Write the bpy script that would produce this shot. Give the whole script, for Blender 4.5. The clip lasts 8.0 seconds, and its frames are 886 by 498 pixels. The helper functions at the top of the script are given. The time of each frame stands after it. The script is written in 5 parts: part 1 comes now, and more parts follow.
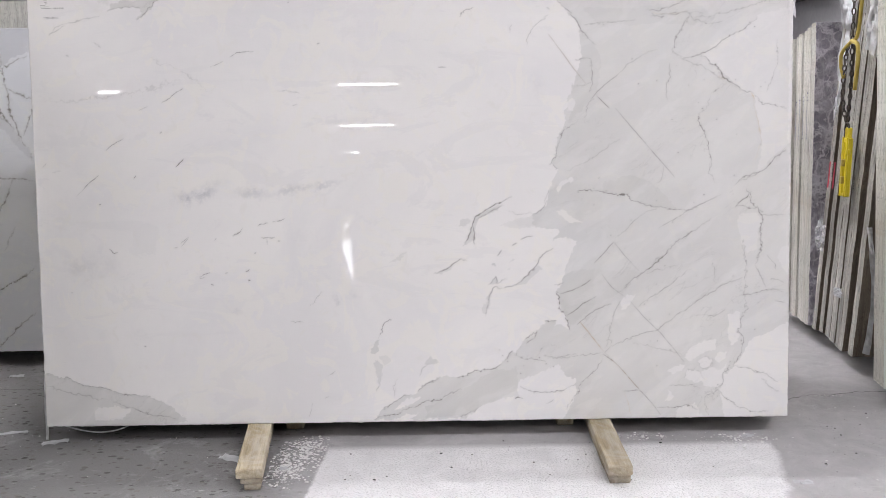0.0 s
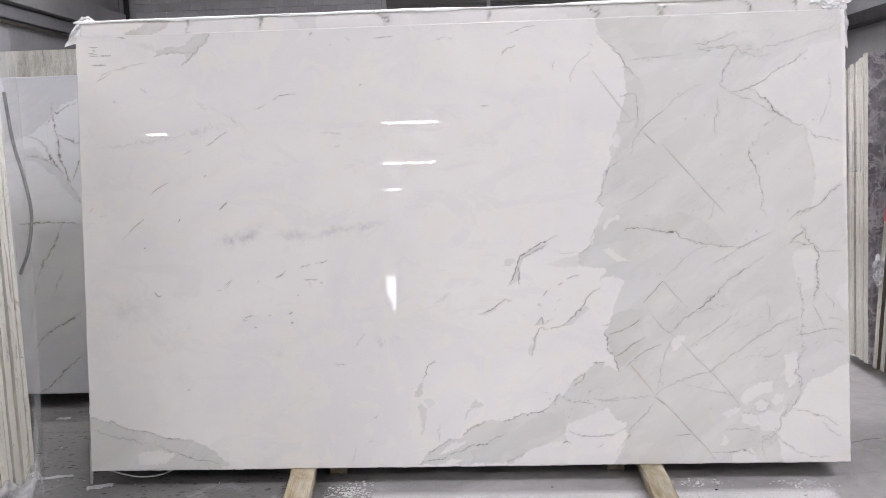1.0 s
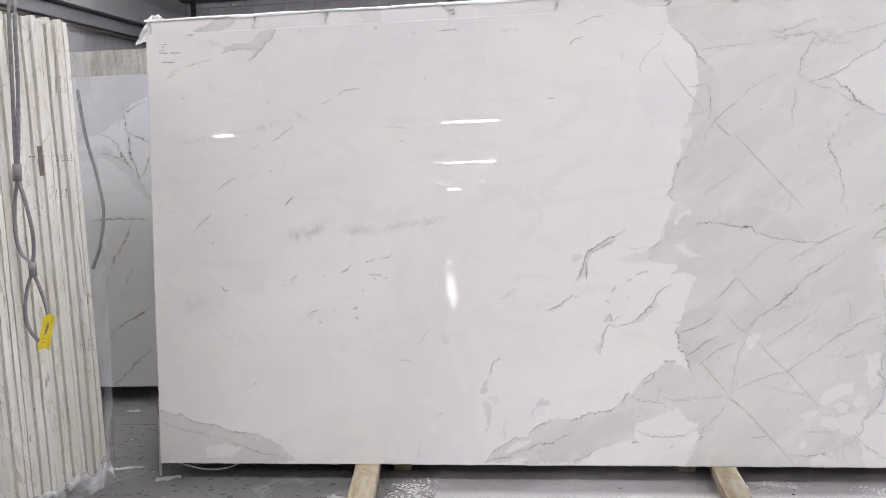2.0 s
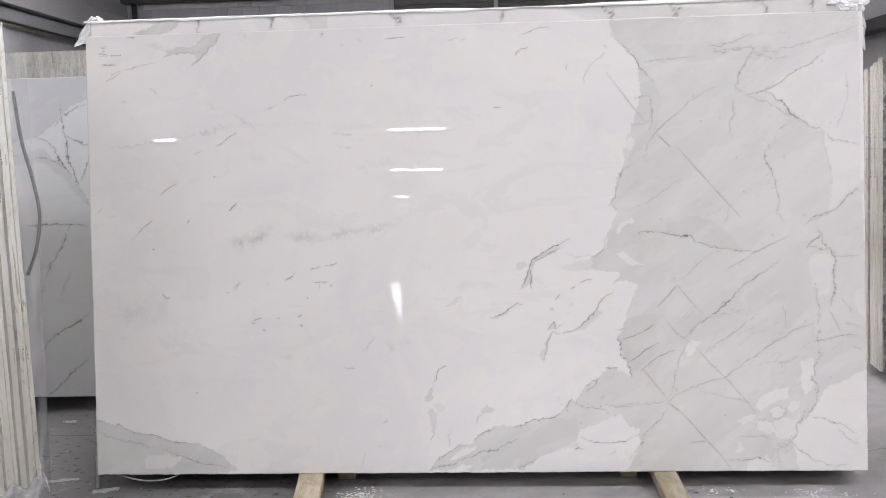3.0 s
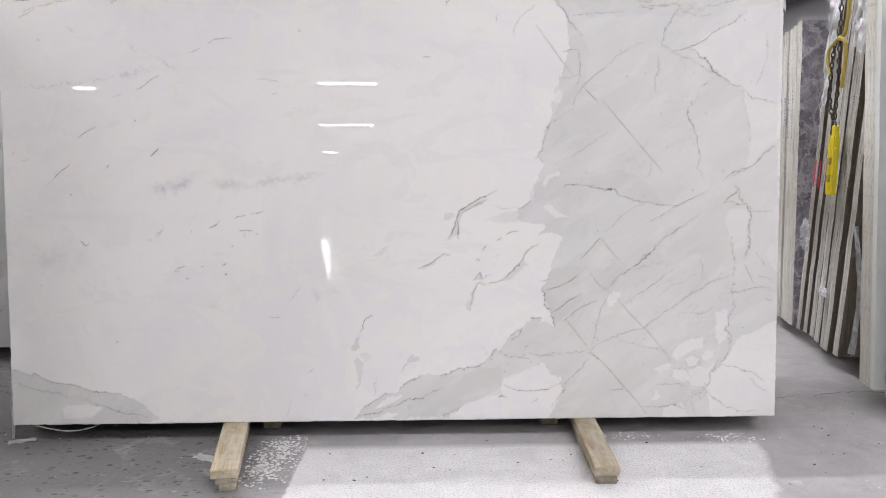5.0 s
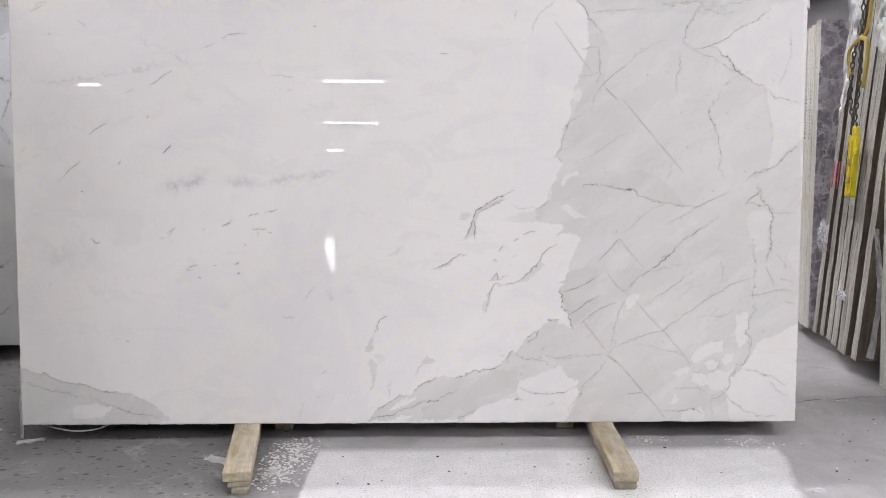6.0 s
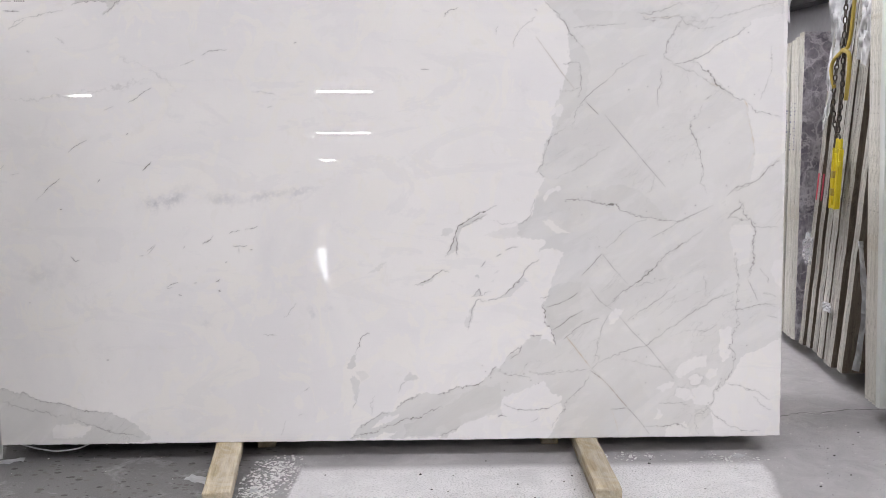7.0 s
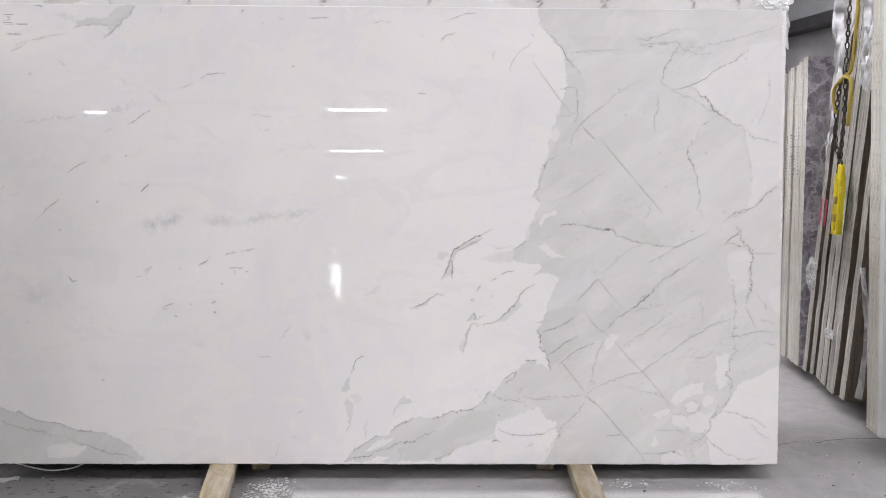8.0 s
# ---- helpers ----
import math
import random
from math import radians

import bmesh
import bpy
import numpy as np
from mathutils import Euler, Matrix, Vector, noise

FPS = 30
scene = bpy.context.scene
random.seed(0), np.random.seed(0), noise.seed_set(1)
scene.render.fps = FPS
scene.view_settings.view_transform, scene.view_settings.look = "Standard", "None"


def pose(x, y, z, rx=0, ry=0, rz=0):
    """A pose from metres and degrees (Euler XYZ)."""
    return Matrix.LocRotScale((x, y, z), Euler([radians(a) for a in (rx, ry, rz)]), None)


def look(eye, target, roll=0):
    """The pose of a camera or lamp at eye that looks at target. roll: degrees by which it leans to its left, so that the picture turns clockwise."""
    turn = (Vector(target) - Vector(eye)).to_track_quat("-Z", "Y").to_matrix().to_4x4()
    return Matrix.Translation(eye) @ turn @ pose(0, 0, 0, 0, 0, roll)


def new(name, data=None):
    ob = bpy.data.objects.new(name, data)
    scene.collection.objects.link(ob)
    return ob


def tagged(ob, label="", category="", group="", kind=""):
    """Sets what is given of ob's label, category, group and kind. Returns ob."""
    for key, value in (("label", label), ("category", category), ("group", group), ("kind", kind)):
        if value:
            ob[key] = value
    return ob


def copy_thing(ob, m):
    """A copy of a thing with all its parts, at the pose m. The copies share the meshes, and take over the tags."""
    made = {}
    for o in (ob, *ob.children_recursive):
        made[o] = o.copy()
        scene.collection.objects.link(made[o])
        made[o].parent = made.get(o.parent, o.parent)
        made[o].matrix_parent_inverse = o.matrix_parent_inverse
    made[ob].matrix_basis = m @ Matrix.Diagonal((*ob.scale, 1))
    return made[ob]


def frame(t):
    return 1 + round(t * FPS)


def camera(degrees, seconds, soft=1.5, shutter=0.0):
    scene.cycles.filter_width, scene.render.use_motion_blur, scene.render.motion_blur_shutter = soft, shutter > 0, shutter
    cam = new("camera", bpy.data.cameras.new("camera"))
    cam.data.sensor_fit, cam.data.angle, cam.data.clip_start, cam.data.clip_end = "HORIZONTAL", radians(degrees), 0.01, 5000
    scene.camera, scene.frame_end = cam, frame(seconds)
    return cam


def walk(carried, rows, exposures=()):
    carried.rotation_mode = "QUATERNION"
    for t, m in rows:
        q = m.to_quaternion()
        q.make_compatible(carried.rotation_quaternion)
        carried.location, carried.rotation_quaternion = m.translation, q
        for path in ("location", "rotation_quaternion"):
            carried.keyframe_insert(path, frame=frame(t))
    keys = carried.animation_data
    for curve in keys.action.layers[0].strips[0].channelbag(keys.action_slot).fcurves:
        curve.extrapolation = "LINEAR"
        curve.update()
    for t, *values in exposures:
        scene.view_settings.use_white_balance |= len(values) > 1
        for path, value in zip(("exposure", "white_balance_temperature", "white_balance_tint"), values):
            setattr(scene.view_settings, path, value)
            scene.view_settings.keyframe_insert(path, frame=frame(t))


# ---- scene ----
LEAN_BACK, LIFT = 6.0, 0.078      # the slab leans back on two layers of timber
SLAB_AT = Matrix.Translation((0, 0, LIFT)) @ Matrix.Rotation(radians(-LEAN_BACK), 4, "X")
cam = camera(55.1, 8.0, soft=0.8)
ROWS = [  # seconds, eye, target, roll, in the slab's own plane
    (0, (1.629, -3.44, 0.952), (1.635, -1.445, 0.812), -0.8),
    (0.5, (1.635, -3.424, 0.955), (1.627, -1.426, 0.857), -1.3),
    (1, (1.626, -3.386, 0.968), (1.532, -1.389, 0.914), -1.5),
    (1.2, (1.61, -3.374, 0.956), (1.429, -1.383, 0.903), -1.2),
    (2.3, (1.598, -3.343, 0.948), (1.363, -1.358, 0.9), -1.5),
    (2.5, (1.596, -3.349, 0.95), (1.399, -1.359, 0.91), -1.6),
    (3, (1.6, -3.349, 0.949), (1.494, -1.352, 0.913), -1.2),
    (3.5, (1.609, -3.349, 0.945), (1.592, -1.35, 0.906), -0.5),
    (4, (1.627, -3.351, 0.942), (1.681, -1.352, 0.879), -0.2),
    (4.5, (1.628, -3.356, 0.921), (1.694, -1.36, 0.802), -0.4),
    (4.7, (1.625, -3.356, 0.918), (1.688, -1.36, 0.789), -0.4),
    (5.8, (1.562, -3.332, 0.917), (1.606, -1.338, 0.777), 0.1),
    (6, (1.56, -3.299, 0.919), (1.61, -1.305, 0.78), 0.1),
    (6.5, (1.575, -3.289, 0.932), (1.638, -1.294, 0.805), -0.0),
    (7, (1.607, -3.285, 0.947), (1.671, -1.29, 0.828), -0.2),
    (7.5, (1.647, -3.286, 0.96), (1.704, -1.29, 0.855), -0.3),
    (8, (1.681, -3.285, 0.971), (1.711, -1.287, 0.893), 0.3),
]
walk(cam, [(t, SLAB_AT @ look(eye, target, roll)) for t, eye, target, roll in ROWS], [(0.0, 0.0), (8.0, 0.0)])

# ---- world and light ----
world = bpy.data.worlds.new("world")
scene.world = world
world.use_nodes = True
world.node_tree.nodes["Background"].inputs[0].default_value = (0.55, 0.6, 0.7, 1)
world.node_tree.nodes["Background"].inputs[1].default_value = 0.05
LAMP_POWER = 246.0
LAMP_Z = 5.6
# unseen lamps, several doubled or added to brighten the slab and east ends
UNSEEN_LAMPS = [(-4.4, -3.6), (-4.4, -3.9), (2.8, -3.1), (4.9, -3.1), (7.2, -3.1), (3.4, -8.8), (-1.2, -8.8), (7.6, -8.8), (1.2, 1.4), (1.2, 2.0), (1.2, 2.6), (6.4, 3.4), (1.4, 12.0), (6.4, 12.0), (-5.2, 12.0)]


# ---- material helpers ----
class Nodes:
    def __init__(self, name):
        self.m = bpy.data.materials.new(name)
        self.m.use_nodes = True
        self.t = self.m.node_tree
        self.b = self.t.nodes["Principled BSDF"]
        self.coord = self.t.nodes.new("ShaderNodeTexCoord")
        self.geo = self.t.nodes.new("ShaderNodeNewGeometry")

    def node(self, kind, **sets):
        n = self.t.nodes.new(kind)
        for key, value in sets.items():
            n.inputs[key].default_value = value
        return n

    def link(self, a, b):
        self.t.links.new(a, b)

    def noise(self, scale, detail=4.0, rough=0.55, distort=0.0, where="Object", stretch=None):
        n = self.node("ShaderNodeTexNoise", Scale=scale, Detail=detail, Roughness=rough, Distortion=distort)
        src = self.geo.outputs["Position"] if where == "World" else self.coord.outputs[where]
        if stretch:
            mp = self.node("ShaderNodeMapping")
            mp.inputs["Scale"].default_value = stretch
            self.link(src, mp.inputs["Vector"])
            src = mp.outputs["Vector"]
        self.link(src, n.inputs["Vector"])
        return n.outputs["Fac"]

    def voronoi(self, scale, feature="F1", where="Object", warp=None):
        n = self.node("ShaderNodeTexVoronoi", Scale=scale)
        n.feature = feature
        self.link(warp or (self.geo.outputs["Position"] if where == "World" else self.coord.outputs[where]), n.inputs["Vector"])
        return n

    def ramp(self, fac, *stops):
        n = self.t.nodes.new("ShaderNodeValToRGB")
        els = n.color_ramp.elements
        while len(els) < len(stops):
            els.new(0.5)
        for el, (at, col) in zip(els, stops):
            el.position = at
            el.color = (*col, 1) if isinstance(col, tuple) else (col, col, col, 1)
        self.link(fac, n.inputs["Fac"])
        return n.outputs["Color"]

    def mix(self, fac, a, b, how="MIX"):
        n = self.t.nodes.new("ShaderNodeMix")
        n.data_type, n.blend_type = "RGBA", how
        for src, k in ((fac, 0), (a, 6), (b, 7)):
            if isinstance(src, (int, float)):
                n.inputs[k].default_value = src if k == 0 else (src, src, src, 1)
            elif isinstance(src, tuple):
                n.inputs[k].default_value = (*src, 1)
            else:
                self.link(src, n.inputs[k])
        return n.outputs[2]

    def math(self, op, a, b=0.0, clamp=False):
        n = self.t.nodes.new("ShaderNodeMath")
        n.operation, n.use_clamp = op, clamp
        for src, k in ((a, 0), (b, 1)):
            if isinstance(src, (int, float)):
                n.inputs[k].default_value = src
            else:
                self.link(src, n.inputs[k])
        return n.outputs[0]

    def attr(self, name):
        n = self.t.nodes.new("ShaderNodeAttribute")
        n.attribute_name = name
        return n.outputs["Fac"]

    def done(self, colour=None, rough=0.5, bump=None, depth=0.002, metal=0.0, spec=None, random=0.0):
        if random and colour is not None:
            info = self.t.nodes.new("ShaderNodeObjectInfo")
            v = self.ramp(info.outputs["Random"], (0.0, 1.0 - random), (1.0, 1.0))
            colour = self.mix(1.0, colour, v, "MULTIPLY")
        for src, key in ((colour, "Base Color"), (rough, "Roughness"), (metal, "Metallic")):
            if isinstance(src, (int, float)):
                self.b.inputs[key].default_value = src
            elif isinstance(src, tuple):
                self.b.inputs[key].default_value = (*src, 1)
            elif src is not None:
                self.link(src, self.b.inputs[key])
        if spec is not None:
            self.b.inputs["Specular IOR Level"].default_value = spec
        if bump is not None:
            n = self.node("ShaderNodeBump", Strength=1.0, Distance=depth)
            self.link(bump, n.inputs["Height"])
            self.link(n.outputs["Normal"], self.b.inputs["Normal"])
        return self.m


def plain(name, low, high, rough=0.5, scale=6.0, metal=0.0, depth=0.001, random=0.0, where="Object"):
    n = Nodes(name)
    big = n.noise(scale, 5, where=where)
    fine = n.noise(scale * 14, 3, where=where)
    col = n.mix(n.ramp(n.mix(0.35, big, fine), (0.32, 0.0), (0.68, 1.0)), low, high)
    r = n.math("ADD", n.math("MULTIPLY", fine, 0.16), rough - 0.08)
    return n.done(col, r, fine, depth, metal, random=random)


# ---- materials ----
def main_marble(name="polished_white_marble", low=(0.555, 0.545, 0.518), base_white=(0.79, 0.77, 0.752)):
    n = Nodes(name)
    g, v, r, k = n.attr("grey"), n.attr("vein"), n.attr("rust"), n.attr("cloud")
    drift = n.noise(1.5, 5, 0.6, 0.8)
    blotch = n.noise(9, 6, 0.62, 1.2)
    grain = n.noise(120, 3)

    def tint(r, g, b):
        return tuple(c * s for c, s in zip(base_white, (r, g, b)))

    white = n.mix(n.ramp(drift, (0.40, 0.0), (0.60, 1.0)), tint(1.015, 1.012, 0.995), tint(0.95, 0.95, 0.955))
    warm = n.ramp(n.noise(5.5, 6, 0.6, 1.6), (0.53, 0.0), (0.56, 1.0))
    white = n.mix(n.math("MULTIPLY", warm, 0.55), white, tint(1.02, 1.01, 0.955))
    dull = n.ramp(n.noise(3.4, 7, 0.66, 1.8, stretch=(0.6, 1, 1.5)), (0.545, 0.0), (0.575, 1.0))
    white = n.mix(n.math("MULTIPLY", dull, 0.5), white, tint(0.93, 0.93, 0.932))
    smudge = n.ramp(n.noise(15, 5, 0.6, 1.0), (0.60, 0.0), (0.68, 1.0))
    white = n.mix(n.math("MULTIPLY", smudge, 0.35), white, tint(0.93, 0.92, 0.87))
    white = n.mix(n.math("MULTIPLY", grain, 0.08), white, (0.70, 0.69, 0.69))
    slant = n.node("ShaderNodeMapping")
    slant.vector_type = "TEXTURE"
    slant.inputs["Rotation"].default_value = (0, radians(-36), 0)
    slant.inputs["Scale"].default_value = (2.4, 1.0, 0.8)
    n.link(n.coord.outputs["Object"], slant.inputs["Vector"])

    def slanted(scale, detail, rough, twist):
        t = n.node("ShaderNodeTexNoise", Scale=scale, Detail=detail, Roughness=rough, Distortion=twist)
        n.link(slant.outputs["Vector"], t.inputs["Vector"])
        return t.outputs["Fac"]

    bands, flow = slanted(5.0, 7.0, 0.6, 0.7), slanted(9.0, 5.0, 0.55, 0.5)
    grey = n.mix(n.ramp(bands, (0.36, 0.0), (0.62, 1.0)), low, tuple(c * 1.13 for c in low))
    grey = n.mix(n.math("MULTIPLY", n.ramp(n.noise(2.3, 4, 0.6, 0.6), (0.5, 0.0), (0.62, 1.0)), 0.5), grey, tuple(c * s for c, s in zip(low, (1.05, 1.07, 1.11))))
    pale = n.ramp(flow, (0.55, 0.0), (0.575, 0.16), (0.66, 0.24))
    gfac = n.math("MULTIPLY", g, n.math("SUBTRACT", 1.0, pale), True)
    streaks = n.ramp(flow, (0.492, 0.0), (0.5, 1.0), (0.508, 0.0))
    streaks = n.math("MULTIPLY", n.math("MULTIPLY", streaks, g), n.ramp(n.noise(3.1, 4), (0.47, 0.0), (0.62, 0.5)))
    col = n.mix(gfac, white, grey)
    col = n.mix(streaks, col, (0.40, 0.39, 0.375))
    flecks = n.ramp(n.noise(24, 5, 0.7, 1.5, stretch=(0.6, 1, 1.5)), (0.60, 0.0), (0.70, 1.0))
    col = n.mix(n.math("MULTIPLY", flecks, 0.07), col, (0.55, 0.54, 0.53))
    col = n.mix(n.math("MULTIPLY", k, n.math("ADD", 0.4, blotch), True), col, (0.40, 0.40, 0.42))
    col = n.mix(n.math("MULTIPLY", v, 1.0, True), col, (0.20, 0.19, 0.175))
    col = n.mix(n.math("MULTIPLY", r, 0.6, True), col, (0.55, 0.38, 0.17))
    rough = n.math("ADD", 0.002, n.math("MULTIPLY", v, 0.10))
    return n.done(col, rough)


def slab_edge(name, low, high, stain=(0.44, 0.33, 0.18), much=0.55):
    """Rough sawn slab edge, with streaks that run along the height."""
    n = Nodes(name)
    streak = n.noise(16, 6, 0.65, 0.6, where="Object", stretch=(1.4, 1.4, 0.16))
    spots = n.noise(5, 6, 0.6, 0.8)
    grain = n.noise(90, 4, 0.7)
    col = n.mix(n.ramp(streak, (0.36, 0.0), (0.62, 1.0)), low, high)
    col = n.mix(n.math("MULTIPLY", n.ramp(spots, (0.56, 0.0), (0.74, 1.0)), much), col, stain)
    specks = n.ramp(n.noise(60, 5, 0.75), (0.56, 0.0), (0.66, 0.55))
    col = n.mix(specks, col, tuple(c * 0.35 for c in low))
    cracks = n.ramp(n.noise(22, 6, 0.7, 1.0, stretch=(1, 1, 0.12)), (0.485, 0.0), (0.5, 0.6), (0.515, 0.0))
    col = n.mix(cracks, col, tuple(c * 0.4 for c in low))
    return n.done(col, 0.62, grain, 0.003, random=0.2)


def clean_edge():
    """Sawn white marble ends: smooth ribs, olive veins and a few brown rust runs."""
    n = Nodes("sawn_white_edge")
    drift = n.noise(3.0, 5, 0.6, 0.5, "World", (1, 1, 0.5))
    col = n.mix(n.ramp(drift, (0.38, 0.0), (0.64, 1.0)), (0.74, 0.715, 0.63), (0.85, 0.84, 0.785))
    runs = n.noise(7.0, 6, 0.62, 0.9, "World", (1.6, 1.6, 0.42))
    col = n.mix(n.ramp(runs, (0.485, 0.0), (0.5, 0.55), (0.515, 0.0)), col, (0.42, 0.37, 0.26))
    col = n.mix(n.ramp(runs, (0.63, 0.0), (0.69, 0.75)), col, (0.33, 0.24, 0.13))
    grain = n.noise(110, 3, 0.6)
    saw = n.noise(30, 3, 0.5, 0.0, "Object", (1, 1, 0.05))
    return n.done(col, 0.48, n.math("ADD", n.math("MULTIPLY", grain, 0.4), saw), 0.0012, random=0.1)


def purple_quartzite():
    n = Nodes("grey_violet_quartzite")
    warp = n.node("ShaderNodeTexNoise", Scale=3.0, Detail=6.0, Roughness=0.65)
    n.link(n.coord.outputs["Object"], warp.inputs["Vector"])
    where = n.mix(0.22, n.coord.outputs["Object"], warp.outputs["Color"])
    base = n.mix(n.ramp(n.noise(7, 7, 0.7, 1.0), (0.36, 0.0), (0.64, 1.0)), (0.20, 0.185, 0.225), (0.50, 0.48, 0.54))
    col = base
    for scale, wide, much in ((4.0, 0.05, 1.0), (8.5, 0.055, 0.9), (17.0, 0.06, 0.7)):
        web = n.node("ShaderNodeTexVoronoi", Scale=scale)
        web.feature = "DISTANCE_TO_EDGE"
        n.link(where, web.inputs["Vector"])
        ridge = n.math("MULTIPLY", n.ramp(web.outputs["Distance"], (0.0, much), (wide, 0.0)), n.ramp(n.noise(scale * 1.3, 3), (0.38, 0.15), (0.56, 1.0)))
        col = n.mix(ridge, col, (0.80, 0.78, 0.82))
    haze = n.ramp(n.noise(9, 7, 0.7, 1.5, stretch=(1, 1, 0.5)), (0.48, 0.0), (0.64, 0.8))
    col = n.mix(haze, col, (0.70, 0.68, 0.73))
    return n.done(col, 0.12)


def floor_concrete():
    """Worn warehouse slab: bare aggregate on one side, a pale trowelled strip, dusty grey elsewhere."""
    n = Nodes("worn_concrete")
    sep = n.node("ShaderNodeSeparateXYZ")
    n.link(n.geo.outputs["Position"], sep.inputs[0])
    x, y = sep.outputs["X"], sep.outputs["Y"]
    big, mid, fine = n.noise(0.9, 6, 0.6, 0.5, "World"), n.noise(7, 7, 0.68, 0.8, "World"), n.noise(140, 4, 0.7, 0, "World")
    rag = n.math("MULTIPLY", n.math("SUBTRACT", mid, 0.5), 0.12)
    # pale strip between two slightly converging joints
    near = n.math("MAXIMUM", y, -0.62)
    left = n.math("ADD", n.math("MULTIPLY", near, 0.07), 1.165)
    right = n.math("ADD", n.math("MULTIPLY", near, 0.25), 2.995)
    inside = n.math("MULTIPLY", n.ramp(n.math("SUBTRACT", n.math("ADD", x, n.math("MULTIPLY", rag, 0.3)), left), (0.0, 0.0), (0.012, 1.0)),
                    n.ramp(n.math("SUBTRACT", right, n.math("ADD", x, rag)), (0.0, 0.0), (0.03, 1.0)))
    inside = n.math("MULTIPLY", inside, n.ramp(n.math("SUBTRACT", -0.055, n.math("ADD", y, n.math("MULTIPLY", rag, 0.5))), (0.0, 0.0), (0.05, 1.0)))
    grey = n.mix(n.ramp(n.mix(0.5, big, mid), (0.36, 0.0), (0.66, 1.0)), (0.31, 0.30, 0.297), (0.53, 0.515, 0.512))
    grey = n.mix(n.math("MULTIPLY", fine, 0.35), grey, (0.22, 0.21, 0.205))
    pale = n.mix(n.ramp(mid, (0.3, 0.0), (0.7, 1.0)), (0.70, 0.69, 0.68), (0.84, 0.83, 0.82))
    pale = n.mix(n.ramp(fine, (0.38, 0.6), (0.50, 0.0)), pale, (0.36, 0.35, 0.34))
    # pebbles laid bare in the floor to the west
    cells = n.node("ShaderNodeTexVoronoi", Scale=46.0, Randomness=1.0)
    wmap = n.node("ShaderNodeMapping")
    wmap.inputs["Scale"].default_value = (0.62, 1.0, 1.0)
    n.link(n.geo.outputs["Position"], wmap.inputs["Vector"])
    n.link(wmap.outputs["Vector"], cells.inputs["Vector"])
    pick = n.node("ShaderNodeSeparateColor")
    n.link(cells.outputs["Color"], pick.inputs[0])
    size = n.math("ADD", n.math("MULTIPLY", pick.outputs[0], 0.34), 0.08)
    peb = n.ramp(n.math("SUBTRACT", size, cells.outputs["Distance"]), (0.0, 0.0), (0.05, 1.0))
    west = n.ramp(n.math("SUBTRACT", 1.2, n.math("ADD", x, rag)), (0.0, 0.0), (0.25, 1.0))
    stone = n.mix(pick.outputs[1], (0.05, 0.045, 0.042), (0.20, 0.185, 0.17))
    worn = n.mix(n.math("MULTIPLY", west, 0.75), grey, (0.14, 0.137, 0.134))
    bare = n.mix(n.math("MULTIPLY", n.math("MULTIPLY", peb, west), 0.9), worn, stone)
    col = n.mix(inside, bare, pale)
    # dust and scuffs of marble powder
    dust = n.ramp(n.noise(3.2, 8, 0.72, 1.2, "World"), (0.56, 0.0), (0.72, 1.0))
    col = n.mix(n.math("MULTIPLY", dust, 0.45), col, (0.56, 0.55, 0.54))
    pits = n.voronoi(75, where="World").outputs["Distance"]
    pit_mask = n.math("MULTIPLY", n.ramp(pits, (0.10, 1.0), (0.2, 0.0)), n.ramp(n.noise(11, 3, where="World"), (0.5, 0.0), (0.6, 1.0)))
    col = n.mix(n.math("MULTIPLY", pit_mask, 0.6), col, (0.10, 0.095, 0.09))
    scuff = n.ramp(n.noise(18, 8, 0.75, 2.0, "World", (0.35, 1.0, 1.0)), (0.60, 0.0), (0.66, 1.0))
    col = n.mix(n.math("MULTIPLY", scuff, 0.35), col, (0.62, 0.61, 0.60))
    height = n.math("ADD", n.math("MULTIPLY", fine, 0.6), n.math("MULTIPLY", mid, 0.8))
    return n.done(col, n.math("ADD", 0.42, n.math("MULTIPLY", mid, 0.35)), height, 0.004)


def timber(name="weathered_softwood", low=(0.40, 0.32, 0.19), high=(0.68, 0.59, 0.41)):
    n = Nodes(name)
    rings = n.noise(26, 5, 0.6, 1.2, stretch=(1.0, 0.06, 1.4))
    fine = n.noise(170, 3, 0.6, 0.3, stretch=(1.0, 0.05, 1.0))
    col = n.mix(n.ramp(rings, (0.34, 0.0), (0.66, 1.0)), low, high)
    col = n.mix(n.math("MULTIPLY", n.ramp(fine, (0.3, 1.0), (0.6, 0.0)), 0.35), col, (0.22, 0.17, 0.10))
    dust = n.ramp(n.noise(7, 7, 0.7, 1.0), (0.42, 0.0), (0.66, 1.0))
    col = n.mix(n.math("MULTIPLY", dust, 0.55), col, (0.72, 0.69, 0.62))
    splits = n.ramp(n.noise(34, 4, 0.6, 0.6, stretch=(1.0, 0.04, 1.0)), (0.30, 0.8), (0.36, 0.0))
    col = n.mix(splits, col, (0.10, 0.075, 0.045))
    return n.done(col, 0.8, fine, 0.003, random=0.25)


